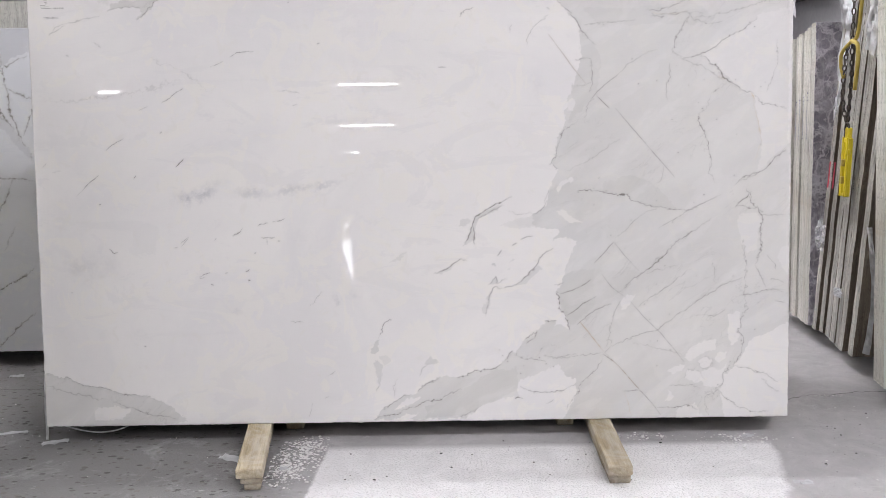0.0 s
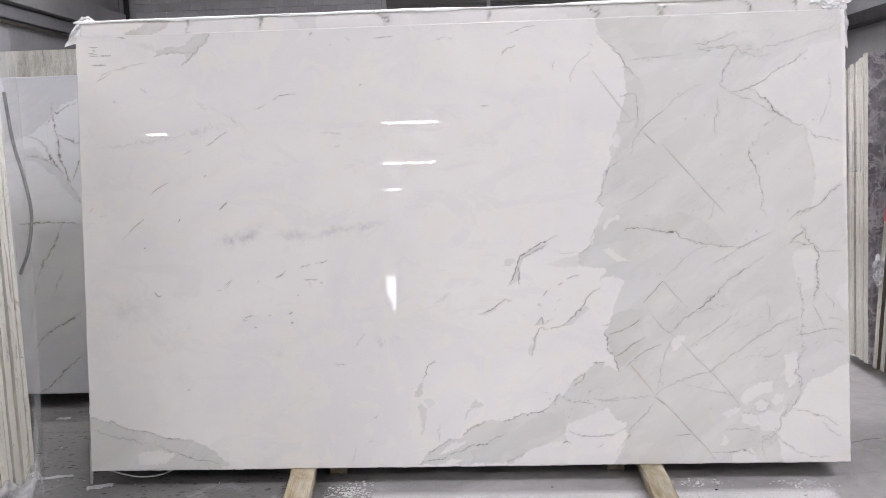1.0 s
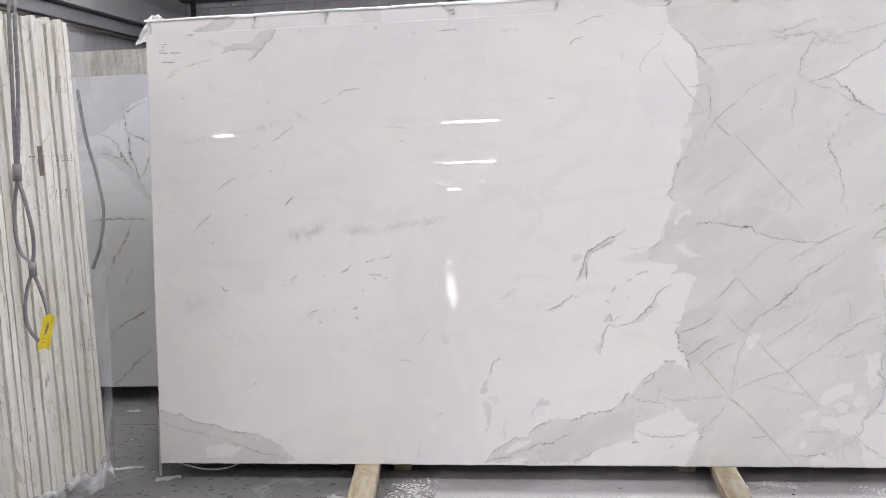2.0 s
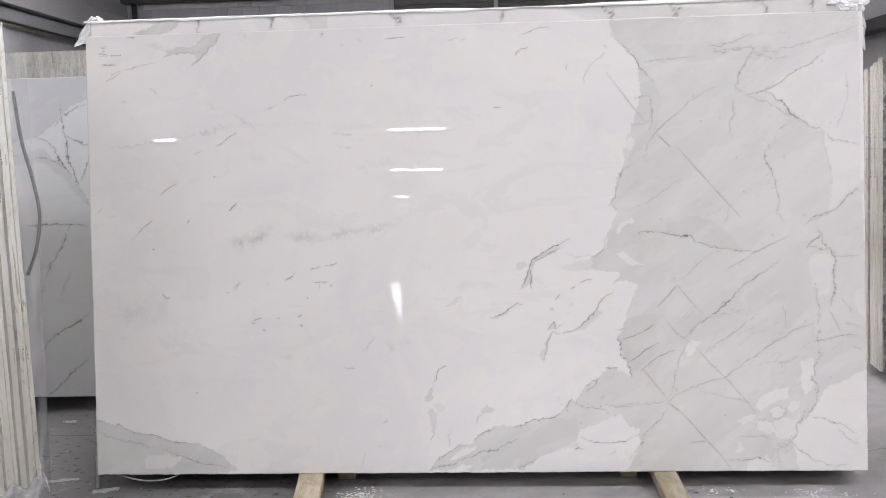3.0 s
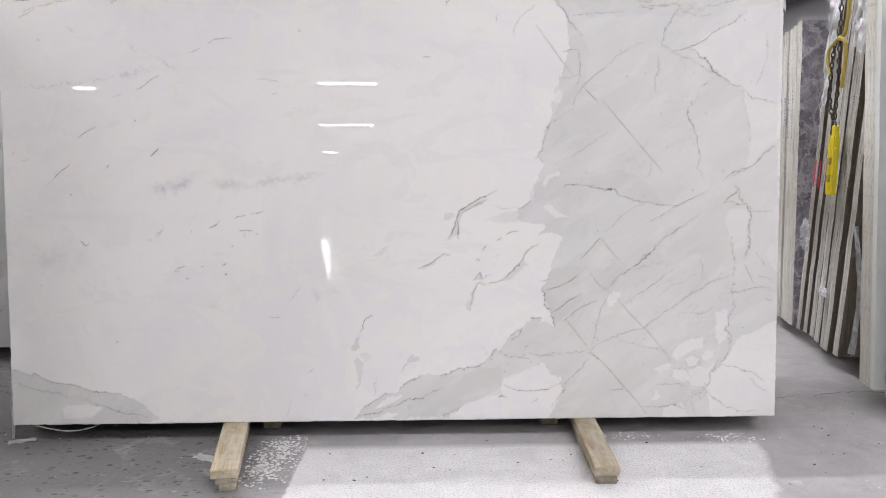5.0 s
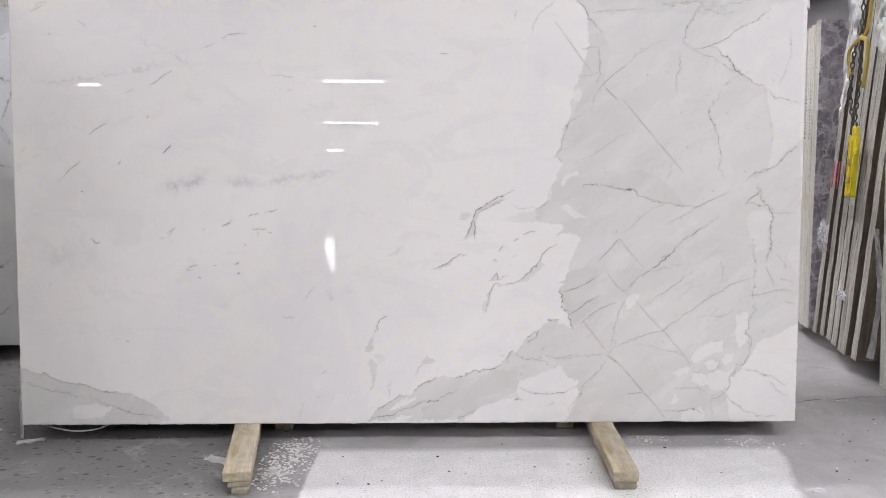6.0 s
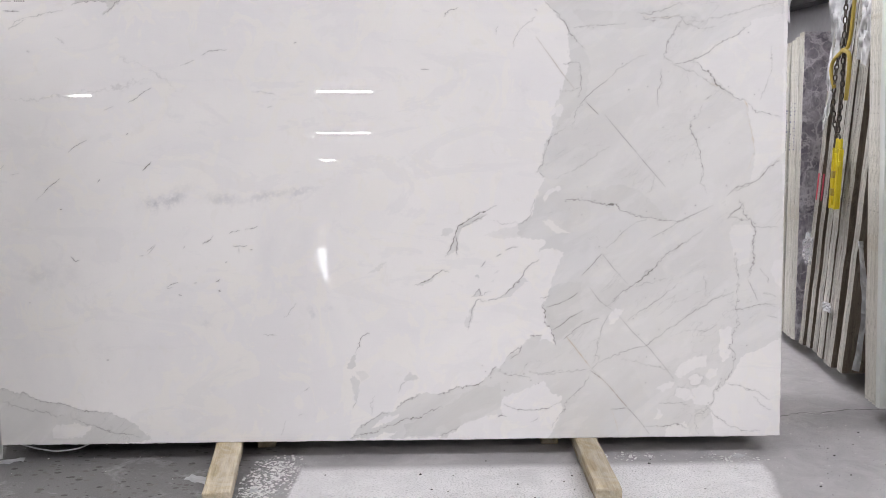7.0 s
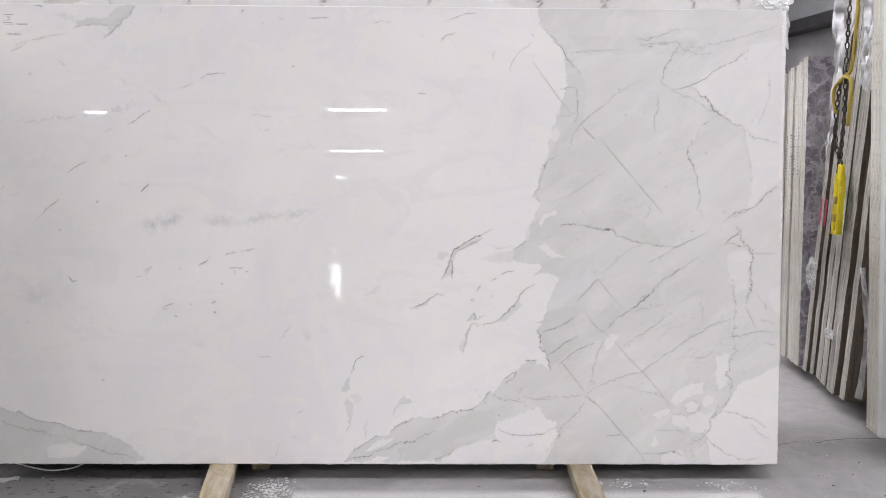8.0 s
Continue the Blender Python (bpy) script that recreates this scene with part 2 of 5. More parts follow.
def film(name, clear=0.55, tint=(0.86, 0.87, 0.88), relief=0.0012, patchy=0.45):
    """Thin polythene wrap: partly clear, with soft gloss."""
    n = Nodes(name)
    creases = n.noise(9, 5, 0.55, 1.2)
    n.done(tint, 0.44, creases, relief)
    thin = n.node("ShaderNodeBsdfTransparent")
    mixer = n.node("ShaderNodeMixShader")
    fac = n.ramp(creases, (0.35, clear), (0.7, clear * patchy))
    out = n.t.nodes["Material Output"]
    n.link(fac, mixer.inputs[0])
    n.link(n.b.outputs[0], mixer.inputs[1])
    n.link(thin.outputs[0], mixer.inputs[2])
    n.link(mixer.outputs[0], out.inputs["Surface"])
    return n.m


def glow(name, colour, power):
    n = Nodes(name)
    n.b.inputs["Emission Color"].default_value = (*colour, 1)
    n.b.inputs["Emission Strength"].default_value = power
    return n.done((0.9, 0.9, 0.9), 0.4)


def block_paint():
    n = Nodes("painted_block")
    fine = n.noise(30, 4, 0.7)
    col = n.mix(n.ramp(n.noise(1.5, 4), (0.35, 0.0), (0.65, 1.0)), (0.40, 0.39, 0.40), (0.52, 0.51, 0.52))
    return n.done(col, 0.7, fine, 0.004, random=0.12)


MARBLE = main_marble()
MARBLE_COOL = main_marble("veined_cool_marble", (0.50, 0.50, 0.52), (0.70, 0.71, 0.74))
MARBLE_GREEN = main_marble("pale_green_marble", (0.58, 0.60, 0.56), (0.75, 0.77, 0.74))
EDGE_CREAM = slab_edge("sawn_cream_edge", (0.66, 0.63, 0.54), (0.84, 0.82, 0.75))
EDGE_WHITE = clean_edge()
EDGE_DUSTY = slab_edge("sawn_dusty_edge", (0.30, 0.285, 0.25), (0.72, 0.70, 0.63), (0.20, 0.17, 0.13), 0.7)
EDGE_BROWN = slab_edge("brown_stone", (0.11, 0.085, 0.06), (0.25, 0.21, 0.165), (0.06, 0.05, 0.04), 0.6)
VIOLET = purple_quartzite()
FLOOR = floor_concrete()
WOOD = timber()
OLD_WOOD = timber("dark_weathered_softwood", (0.20, 0.155, 0.09), (0.42, 0.35, 0.24))
FILM = film("polythene_film", 0.9)
FILM_CLOUDY = film("cloudy_polythene", 0.86, (0.70, 0.72, 0.76), 0.0001, 0.9)
FILM_WHITE = film("white_polythene", 0.10, (0.93, 0.93, 0.93))
FILM_DENSE = film("folded_polythene", 0.5)
TUBE = glow("lamp_tube", (0.99, 0.97, 1.035), LAMP_POWER)
FAR_TUBE = glow("far_lamp_tube", (1.0, 0.98, 1.0), 50.0)
HOUSING = plain("white_enamel", (0.70, 0.70, 0.70), (0.8, 0.8, 0.8), 0.4)
STEEL = plain("dark_steel", (0.035, 0.034, 0.035), (0.07, 0.068, 0.066), 0.5, metal=0.2)
WIRE = plain("steel_rope", (0.20, 0.20, 0.20), (0.36, 0.36, 0.36), 0.42, 40, 0.8)
CHAIN = plain("oiled_chain", (0.07, 0.065, 0.06), (0.16, 0.14, 0.12), 0.4, 30, 0.8)
YELLOW = plain("yellow_enamel", (0.70, 0.56, 0.02), (0.82, 0.68, 0.04), 0.42, 12)
GREY_STONE = slab_edge("clouded_grey_stone", (0.36, 0.35, 0.315), (0.60, 0.59, 0.54), (0.30, 0.285, 0.24), 0.5)
YELLOW_HOSE = plain("aged_yellow_hose", (0.34, 0.25, 0.04), (0.50, 0.38, 0.08), 0.5, 12)
INK = plain("black_ink", (0.02, 0.02, 0.025), (0.05, 0.05, 0.06), 0.7)
BLUE_INK = plain("blue_ink", (0.05, 0.06, 0.16), (0.12, 0.14, 0.26), 0.7)
RED_PAINT = plain("red_paint", (0.45, 0.03, 0.06), (0.6, 0.06, 0.10), 0.6)
BLOCK = block_paint()
WALL = plain("grey_wall_paint", (0.30, 0.295, 0.30), (0.40, 0.395, 0.40), 0.75, 0.8, where="Object")
DARK_WALL = plain("dark_panel", (0.06, 0.055, 0.055), (0.10, 0.095, 0.09), 0.6, 1.2)
DECK = plain("roof_deck", (0.20, 0.20, 0.21), (0.30, 0.30, 0.31), 0.7, 0.8)
PLASTER = plain("stone_chip", (0.62, 0.61, 0.59), (0.78, 0.77, 0.75), 0.8, 20)
# dirt in cracks and flecks, and painted shade on the bearers under the veined slab
DARK_GAP = plain("crack_dirt_and_gap_shade", (0.03, 0.028, 0.026), (0.07, 0.065, 0.06), 0.9, 30)
DAYLIGHT = glow("daylit_glazing", (0.92, 0.95, 1.0), 11.0)


# ---- mesh helpers ----
def mesh_of(name, bm, material):
    me = bpy.data.meshes.new(name)
    bm.to_mesh(me)
    bm.free()
    me.materials.append(material)
    return me


def thing(name, bm, material, label, category, at=None, group="", kind=""):
    ob = new(name, mesh_of(name, bm, material))
    if at is not None:
        ob.matrix_world = at
    return tagged(ob, label, category, group, kind)


def hub(name, label, category, at=None, group="", kind=""):
    ob = new(name)
    ob.empty_display_size = 0.1
    if at is not None:
        ob.matrix_world = at
    return tagged(ob, label, category, group, kind)


def part(name, bm, material, parent, label="", at=None):
    ob = new(name, mesh_of(name, bm, material))
    ob.parent = parent
    if at is not None:
        ob.matrix_basis = at
    if label:
        tagged(ob, label)
    return ob


def box(x0, x1, y0, y1, z0, z1, bevel=0.0, bm=None, seg=1):
    own = bm is None
    b = bmesh.new()
    bmesh.ops.create_cube(b, size=1.0, matrix=Matrix.Translation(((x0 + x1) / 2, (y0 + y1) / 2, (z0 + z1) / 2)) @ Matrix.Diagonal((x1 - x0, y1 - y0, z1 - z0, 1)))
    if bevel:
        bmesh.ops.bevel(b, geom=b.edges[:], offset=bevel, segments=seg, affect="EDGES", profile=0.5)
    if own:
        return b
    tmp = bpy.data.meshes.new("tmp")
    b.to_mesh(tmp)
    b.free()
    bm.from_mesh(tmp)
    bpy.data.meshes.remove(tmp)
    return bm


def tube(points, radius, sides=8, bm=None, closed=False):
    bm = bm or bmesh.new()
    pts = [Vector(p) for p in points]
    rings = []
    for i, p in enumerate(pts):
        a = pts[i - 1] if i or closed else p
        b = pts[(i + 1) % len(pts)] if i < len(pts) - 1 or closed else p
        d = (b - a).normalized()
        u = d.orthogonal().normalized() if not rings else (prev_u - d * prev_u.dot(d)).normalized()
        prev_u = u
        w = d.cross(u)
        rings.append([bm.verts.new(p + radius * (math.cos(k) * u + math.sin(k) * w)) for k in [2 * math.pi * s / sides for s in range(sides)]])
    pairs = list(zip(rings, rings[1:])) + ([(rings[-1], rings[0])] if closed else [])
    for r, q in pairs:
        for s in range(sides):
            f = bm.faces.new((r[s], r[(s + 1) % sides], q[(s + 1) % sides], q[s]))
            f.smooth = True
    if not closed:
        bm.faces.new(rings[0][::-1])
        bm.faces.new(rings[-1])
    return bm


def smooth_path(points, steps=8):
    """Catmull-Rom through the points."""
    p = [Vector(q) for q in points]
    p = [p[0] * 2 - p[1], *p, p[-1] * 2 - p[-2]]
    out = []
    for a, b, c, d in zip(p, p[1:], p[2:], p[3:]):
        for k in range(steps):
            t = k / steps
            out.append(0.5 * ((2 * b) + (c - a) * t + (2 * a - 5 * b + 4 * c - d) * t * t + (3 * b - a - 3 * c + d) * t ** 3))
    return out + [p[-2]]


def sheet(rows, cols, place, bm=None):
    """A sheet of rows x cols quads; place(u, v) gives its points."""
    bm = bm or bmesh.new()
    vs = [[bm.verts.new(place(c / cols, r / rows)) for c in range(cols + 1)] for r in range(rows + 1)]
    for r in range(rows):
        for c in range(cols):
            bm.faces.new((vs[r][c], vs[r][c + 1], vs[r + 1][c + 1], vs[r + 1][c])).smooth = True
    return bm


def wob(x, y, z=0.0, amount=1.0):
    return noise.noise(Vector((x, y, z))) * amount


# ---- stone figure: zones, veins and clouds laid over a fine grid ----
def lattice(x, y, scale, seed):
    r = np.random.RandomState(seed).rand(256, 256)
    u, v = x / scale, y / scale
    i, j = np.floor(u).astype(int), np.floor(v).astype(int)
    a, b = u - i, v - j
    a, b = a * a * (3 - 2 * a), b * b * (3 - 2 * b)
    i0, i1, j0, j1 = i % 256, (i + 1) % 256, j % 256, (j + 1) % 256
    return (r[i0, j0] * (1 - a) + r[i1, j0] * a) * (1 - b) + (r[i0, j1] * (1 - a) + r[i1, j1] * a) * b - 0.5


def rough_noise(x, y, scale, seed):
    return 0.8 * lattice(x, y, scale, seed) + 0.6 * lattice(x, y, scale * 0.47, seed + 1) + 0.55 * lattice(x, y, scale * 0.2, seed + 2) + 0.5 * lattice(x, y, scale * 0.09, seed + 3)


RUST = "rust"


class Figure:
    def __init__(self, width, height, step):
        self.w, self.h, self.step = width, height, step
        self.nx, self.nz = int(width / step), int(height / step)
        self.x, self.z = np.meshgrid(np.linspace(0, width, self.nx + 1), np.linspace(0, height, self.nz + 1))
        self.wx, self.wz = rough_noise(self.x, self.z, 0.075, 11), rough_noise(self.x, self.z, 0.075, 21)
        self.broken = rough_noise(self.x, self.z, 0.05, 31)
        self.crumbs = rough_noise(self.x, self.z, 0.016, 61)
        self.layers = {k: np.zeros_like(self.x) for k in ("grey", "vein", "rust", "cloud")}

    def cut(self, points, margin):
        p = np.array(points)
        c0, c1 = ((p[:, 0].min() - margin) / self.w * self.nx, (p[:, 0].max() + margin) / self.w * self.nx + 2)
        r0, r1 = ((p[:, 1].min() - margin) / self.h * self.nz, (p[:, 1].max() + margin) / self.h * self.nz + 2)
        return slice(max(0, int(r0)), max(0, int(r1))), slice(max(0, int(c0)), max(0, int(c1)))

    def vein(self, width, strength, jitter, points, layer="vein"):
        s = self.cut(points, 0.04)
        j = jitter / 1000 * (2.2 if jitter > 4 else 1.4)
        x, z = self.x[s] + j * self.wx[s], self.z[s] + j * self.wz[s]
        best, along = np.full_like(x, 9.0), np.zeros_like(x)
        lengths = [math.hypot(q[0] - p[0], q[1] - p[1]) for p, q in zip(points, points[1:])]
        run = 0.0
        for (ax, az), (bx, bz), piece in zip(points, points[1:], lengths):
            dx, dz = bx - ax, bz - az
            t = np.clip(((x - ax) * dx + (z - az) * dz) / (dx * dx + dz * dz + 1e-9), 0, 1)
            d = np.hypot(x - ax - t * dx, z - az - t * dz)
            along = np.where(d < best, run + t * piece, along)
            best = np.minimum(best, d)
            run += piece
        ends = np.clip(np.minimum(along, run - along) / max(0.3 * run, 0.004), 0, 1) ** 0.6
        half = np.maximum(self.step * 0.56, width / 1000 * (0.12 + 0.36 * np.clip(0.5 + 1.2 * self.broken[s], 0, 1.5)) * (0.35 + 0.65 * ends))
        line = np.exp(-(best / half) ** 2) + 0.16 * np.exp(-(best / (half * 3.0 + 0.002)) ** 2)
        line = line * strength * 1.25 * (0.3 + 0.7 * ends) * np.clip(0.86 + 0.9 * self.broken[s] + 0.7 * self.crumbs[s], 0.22, 1.1)
        self.layers[layer][s] = np.maximum(self.layers[layer][s], line)

    def zone(self, amount, points):
        s = self.cut(points, 0.05)
        x, z = self.x[s] + 0.014 * self.wx[s], self.z[s] + 0.014 * self.wz[s]
        inside, best = np.zeros_like(x, dtype=bool), np.full_like(x, 9.0)
        for (ax, az), (bx, bz) in zip(points, points[1:] + points[:1]):
            dx, dz = bx - ax, bz - az
            t = np.clip(((x - ax) * dx + (z - az) * dz) / (dx * dx + dz * dz + 1e-9), 0, 1)
            best = np.minimum(best, np.hypot(x - ax - t * dx, z - az - t * dz))
            if az != bz:
                inside ^= ((az > z) != (bz > z)) & (x < dx * (z - az) / (bz - az) + ax)
        m = np.clip(np.where(inside, best, -best) / 0.003 + 0.5, 0, 1)
        g = self.layers["grey"]
        g[s] = np.maximum(g[s], amount * m) if amount > 0 else g[s] * (1 + amount * m)

    def cloud(self, cx, cz, a, b, turn, strength):
        c, n = math.cos(radians(turn)), math.sin(radians(turn))
        x, z = self.x - cx + 0.03 * self.wx, self.z - cz + 0.03 * self.wz
        d = ((x * c + z * n) / a) ** 2 + ((z * c - x * n) / b) ** 2
        self.layers["cloud"] += strength * np.exp(-d) * np.clip(0.8 + self.broken, 0.2, 1.2)

    def specks(self, count, x0, x1, z0, z1, seed):
        r = np.random.RandomState(seed)
        for _ in range(count):
            px, pz, s = r.uniform(x0, x1), r.uniform(z0, z1), r.uniform(1.0, 1.8)
            self.vein(s, r.uniform(0.8, 1.6), 1, [(px, pz), (px + 0.002, pz + 0.001)])

    def build(self, name, thick, material, chip=0.0015):
        """One slab: the figured face in front, square-sawn sides and back."""
        nx, nz = self.nx, self.nz
        x, z = self.x.copy(), self.z.copy()
        y = np.zeros_like(x)
        for row in (0, -1):
            y[row] += 0.0015
            z[row] += chip * 2 * rough_noise(x[row], x[row] * 0, 0.06, 41 + row) * (1 if row == 0 else 1)
        for col in (0, -1):
            y[:, col] += 0.0015
            x[:, col] += chip * 2 * rough_noise(z[:, col], z[:, col] * 0, 0.06, 51 + col)
        front = np.stack([x, y, z], -1).reshape(-1, 3)
        ids = np.arange((nx + 1) * (nz + 1)).reshape(nz + 1, nx + 1)
        quads = np.stack([ids[:-1, :-1], ids[:-1, 1:], ids[1:, 1:], ids[1:, :-1]], -1).reshape(-1, 4)
        loop = np.concatenate([ids[0, :-1], ids[:-1, -1], ids[-1, :0:-1], ids[:0:-1, 0]])
        back = front[loop].copy()
        back[:, 1] = thick
        base = len(front)
        nxt = np.roll(np.arange(len(loop)), -1)
        sides = np.stack([np.roll(loop, -1), loop, base + np.arange(len(loop)), base + nxt], -1)
        verts = np.concatenate([front, back])
        quads = np.concatenate([quads, sides])
        me = bpy.data.meshes.new(name)
        me.vertices.add(len(verts))
        me.vertices.foreach_set("co", verts.astype(np.float32).ravel())
        loops = np.concatenate([quads.ravel(), base + np.arange(len(loop))[::-1]])
        me.loops.add(len(loops))
        me.loops.foreach_set("vertex_index", loops.astype(np.int32))
        me.polygons.add(len(quads) + 1)
        me.polygons.foreach_set("loop_start", np.concatenate([np.arange(len(quads)) * 4, [len(quads) * 4]]).astype(np.int32))
        for key, layer in self.layers.items():
            at = me.attributes.new(key, "FLOAT", "POINT")
            flat = np.clip(layer, 0, 1).ravel()
            at.data.foreach_set("value", np.concatenate([flat, flat[loop]]).astype(np.float32))
        me.update(calc_edges=True)
        me.validate()
        me.materials.append(material)
        return me


def raw_slab(name, width, height, thick, face, edge, seed, parent=None):
    """A plain rough slab: local x along its width, front face at y = 0, sawn edges slightly uneven."""
    bm = bmesh.new()
    nz = 24
    cols = []
    for x in (0.0, width):
        side = []
        for k in range(nz + 1):
            z = height * k / nz
            dx = (wob(seed * 3.1, z * 5.0) * 0.003 + wob(seed * 1.7, z * 19.0) * 0.0025) * (1 if x else -1)
            side.append((x + dx, z))
        cols.append(side)
    outline = cols[0] + cols[1][::-1]
    f = [bm.verts.new((x, 0.0, z)) for x, z in outline]
    b = [bm.verts.new((x, thick, z)) for x, z in outline]
    n = len(outline)
    bm.faces.new(f[::-1])
    bm.faces.new(b)
    for k in range(n):
        fc = bm.faces.new((f[k], f[(k + 1) % n], b[(k + 1) % n], b[k]))
        fc.material_index = 1
    bmesh.ops.recalc_face_normals(bm, faces=bm.faces[:])
    me = mesh_of(name, bm, face)
    me.materials.append(edge)
    return me


# ---- the hall ----
HX0, HX1, HY0, HY1, HZ = -7.65, 9.0, -38.0, 19.0, 6.6
thing("floor", box(HX0 - 0.3, HX1 + 0.3, HY0 - 0.3, HY1 + 0.3, -0.3, 0.0), FLOOR, "worn grey concrete floor with a pale strip", "floor", kind="structure")
thing("ceiling", box(HX0 - 0.3, HX1 + 0.3, HY0 - 0.3, HY1 + 0.3, HZ, HZ + 0.2), DECK, "grey metal roof deck", "ceiling", kind="structure")
thing("wall_west", box(HX0 - 0.3, HX0, HY0, HY1, 0, HZ), WALL, "grey painted side wall", "wall", kind="structure")
thing("wall_east", box(HX1, HX1 + 0.3, HY0, HY1, 0, HZ), WALL, "pale grey side wall", "wall", kind="structure")
wall_north = thing("wall_north", box(HX0, HX1, HY1 + 0.02, HY1 + 0.3, 0, HZ), WALL, "painted concrete block wall", "wall", kind="structure")
thing("wall_south", box(HX0, HX1, HY0 - 0.3, HY0, 0, HZ), WALL, "grey wall behind the aisle", "wall", kind="structure")


# ---- tube lamps under the roof: mirrored far ones, added near ones ----
def ceiling_light(x, y, tubes, glowing=None, half=0.028, tall=0.022):
    """tubes: stretches along x, from the lamp's middle."""
    ob = hub("ceiling_light", "long white tube lamp under the roof, mirrored in the slab or added for light", "ceiling light", pose(x, y, LAMP_Z), "rows of tube lamps")
    ends = [e for t in tubes for e in t]
    part("housing", box(min(ends) - 0.04, max(ends) + 0.04, -0.09, 0.09, 0.035, 0.10, 0.01), HOUSING, ob)
    for a, b in tubes:
        part("lamp_tube", box(a, b, -half, half, 0.03 - tall, 0.03, 0.006), glowing or TUBE, ob, "glowing white tube")
    for h in (min(ends) + 0.1, max(ends) - 0.1):
        part("hanger", tube([(h, 0, 0.1), (h, 0, HZ - LAMP_Z)], 0.006, 6), STEEL, ob)
    return ob


PAIR = [(-1.2, -0.04), (0.04, 1.2)]
lamp = ceiling_light(*UNSEEN_LAMPS[0], PAIR)
for x, y in UNSEEN_LAMPS[1:]:
    copy_thing(lamp, pose(x, y, LAMP_Z))
ceiling_light(0.0, -17.86, [(-0.87, -0.54), (-0.47, 0.55)], FAR_TUBE, 0.036, 0.042)
ceiling_light(-6.92, -18.35, [(-0.25, 0.26)], FAR_TUBE, 0.036, 0.042)
ceiling_light(-0.65, -23.6, [(-0.86, -0.23), (-0.10, 0.81)], FAR_TUBE, 0.036, 0.042)
ceiling_light(-1.77, -29.35, [(-0.26, 0.26)], FAR_TUBE, 0.036, 0.042)

# daylit glazing in the far south wall
win = hub("window_1", "bright narrow glazed opening in the far wall", "window", pose(-3.02, HY0 + 0.02, 0), kind="structure")
part("pane", box(-0.1, 0.34, 0, 0.02, 1.66, 2.64), DAYLIGHT, win)
part("pane", box(0.12, 0.34, 0, 0.02, 1.05, 1.655), DAYLIGHT, win)
part("pane", box(-0.1, 0.17, 0, 0.02, 3.26, 3.42), DAYLIGHT, win)
part("window_frame", box(-0.16, -0.11, 0, 0.06, 0.95, 3.6), STEEL, win)
part("window_frame", box(0.35, 0.40, 0, 0.06, 0.95, 3.6), STEEL, win)

# ---- main slab on its timbers ----
fig = Figure(3.05, 1.77, 0.0022)
zone, vein, cloud = fig.zone, fig.vein, fig.cloud
zone(0.74, [(1.346, 0.010), (1.385, 0.052), (1.425, 0.086), (1.464, 0.103), (1.520, 0.120), (1.543, 0.154), (1.616, 0.188), (1.683, 0.182), (1.751, 0.206), (1.784, 0.202), (1.852, 0.226), (1.874, 0.249), (1.925, 0.283), (1.953, 0.311), (1.981, 0.342), (2.020, 0.374), (2.059, 0.413), (2.098, 0.411), (2.093, 0.396), (2.071, 0.351), (2.110, 0.356), (2.149, 0.373), (2.199, 0.418), (2.290, 0.430), (2.404, 0.373), (2.521, 0.167), (2.479, -0.017), (2.114, -0.015), (1.729, 0.008)])
zone(0.66, [(2.046, 0.404), (2.146, 0.382), (2.190, 0.404), (2.409, 0.571), (2.632, 0.571), (2.855, 0.570), (3.057, 0.570), (3.076, -0.028), (2.151, -0.023), (2.015, 0.158)])
zone(0.72, [(2.103, 0.967), (2.075, 0.939), (2.054, 0.878), (2.004, 0.839), (2.004, 0.825), (1.993, 0.811), (2.010, 0.793), (2.099, 0.787), (2.111, 0.776), (2.078, 0.739), (2.139, 0.750), (2.178, 0.733), (2.184, 0.700), (2.168, 0.644), (2.158, 0.610), (2.124, 0.599), (2.119, 0.571), (2.102, 0.537), (2.103, 0.515), (2.114, 0.498), (2.120, 0.464), (2.137, 0.430), (2.138, 0.396), (2.149, 0.373), (2.290, 0.373), (2.281, 0.967)])
zone(0.64, [(2.171, 0.977), (3.044, 0.979), (3.057, 0.559), (2.410, 0.560), (2.146, 0.376), (2.132, 0.604), (2.180, 0.737), (2.140, 0.868)])
zone(0.62, [(2.084, 1.778), (2.096, 1.731), (2.120, 1.696), (2.132, 1.655), (2.155, 1.638), (2.179, 1.620), (2.197, 1.597), (2.203, 1.567), (2.215, 1.532), (2.207, 1.497), (2.200, 1.461), (2.200, 1.426), (2.191, 1.385), (2.168, 1.361), (2.173, 1.338), (2.144, 1.308), (2.150, 1.284), (2.132, 1.249), (2.138, 1.213), (2.114, 1.154), (2.096, 1.095), (2.075, 1.048), (2.108, 1.030), (2.096, 0.988), (2.084, 0.965), (2.066, 0.905), (3.041, 0.878), (3.033, 1.781)])
zone(1, [(1.560, 0.057), (1.650, 0.102), (1.717, 0.130), (1.852, 0.221), (1.942, 0.215), (1.945, 0.169), (1.932, 0.124), (1.864, 0.089), (1.774, 0.056), (1.718, 0.019), (1.560, 0.013)])
zone(0.95, [(2.124, 0.599), (2.174, 0.616), (2.253, 0.621), (2.255, 0.475), (2.211, 0.430), (2.155, 0.385), (2.137, 0.430), (2.114, 0.498), (2.106, 0.526)])
zone(0.8, [(2.199, 1.597), (2.245, 1.550), (2.281, 1.461), (2.269, 1.320), (2.197, 1.249), (2.144, 1.202), (2.173, 1.343), (2.200, 1.461)])
zone(0.8, [(2.203, 1.673), (2.304, 1.656), (2.459, 1.674), (2.626, 1.698), (2.746, 1.615), (2.650, 1.592), (2.459, 1.603), (2.280, 1.585)])
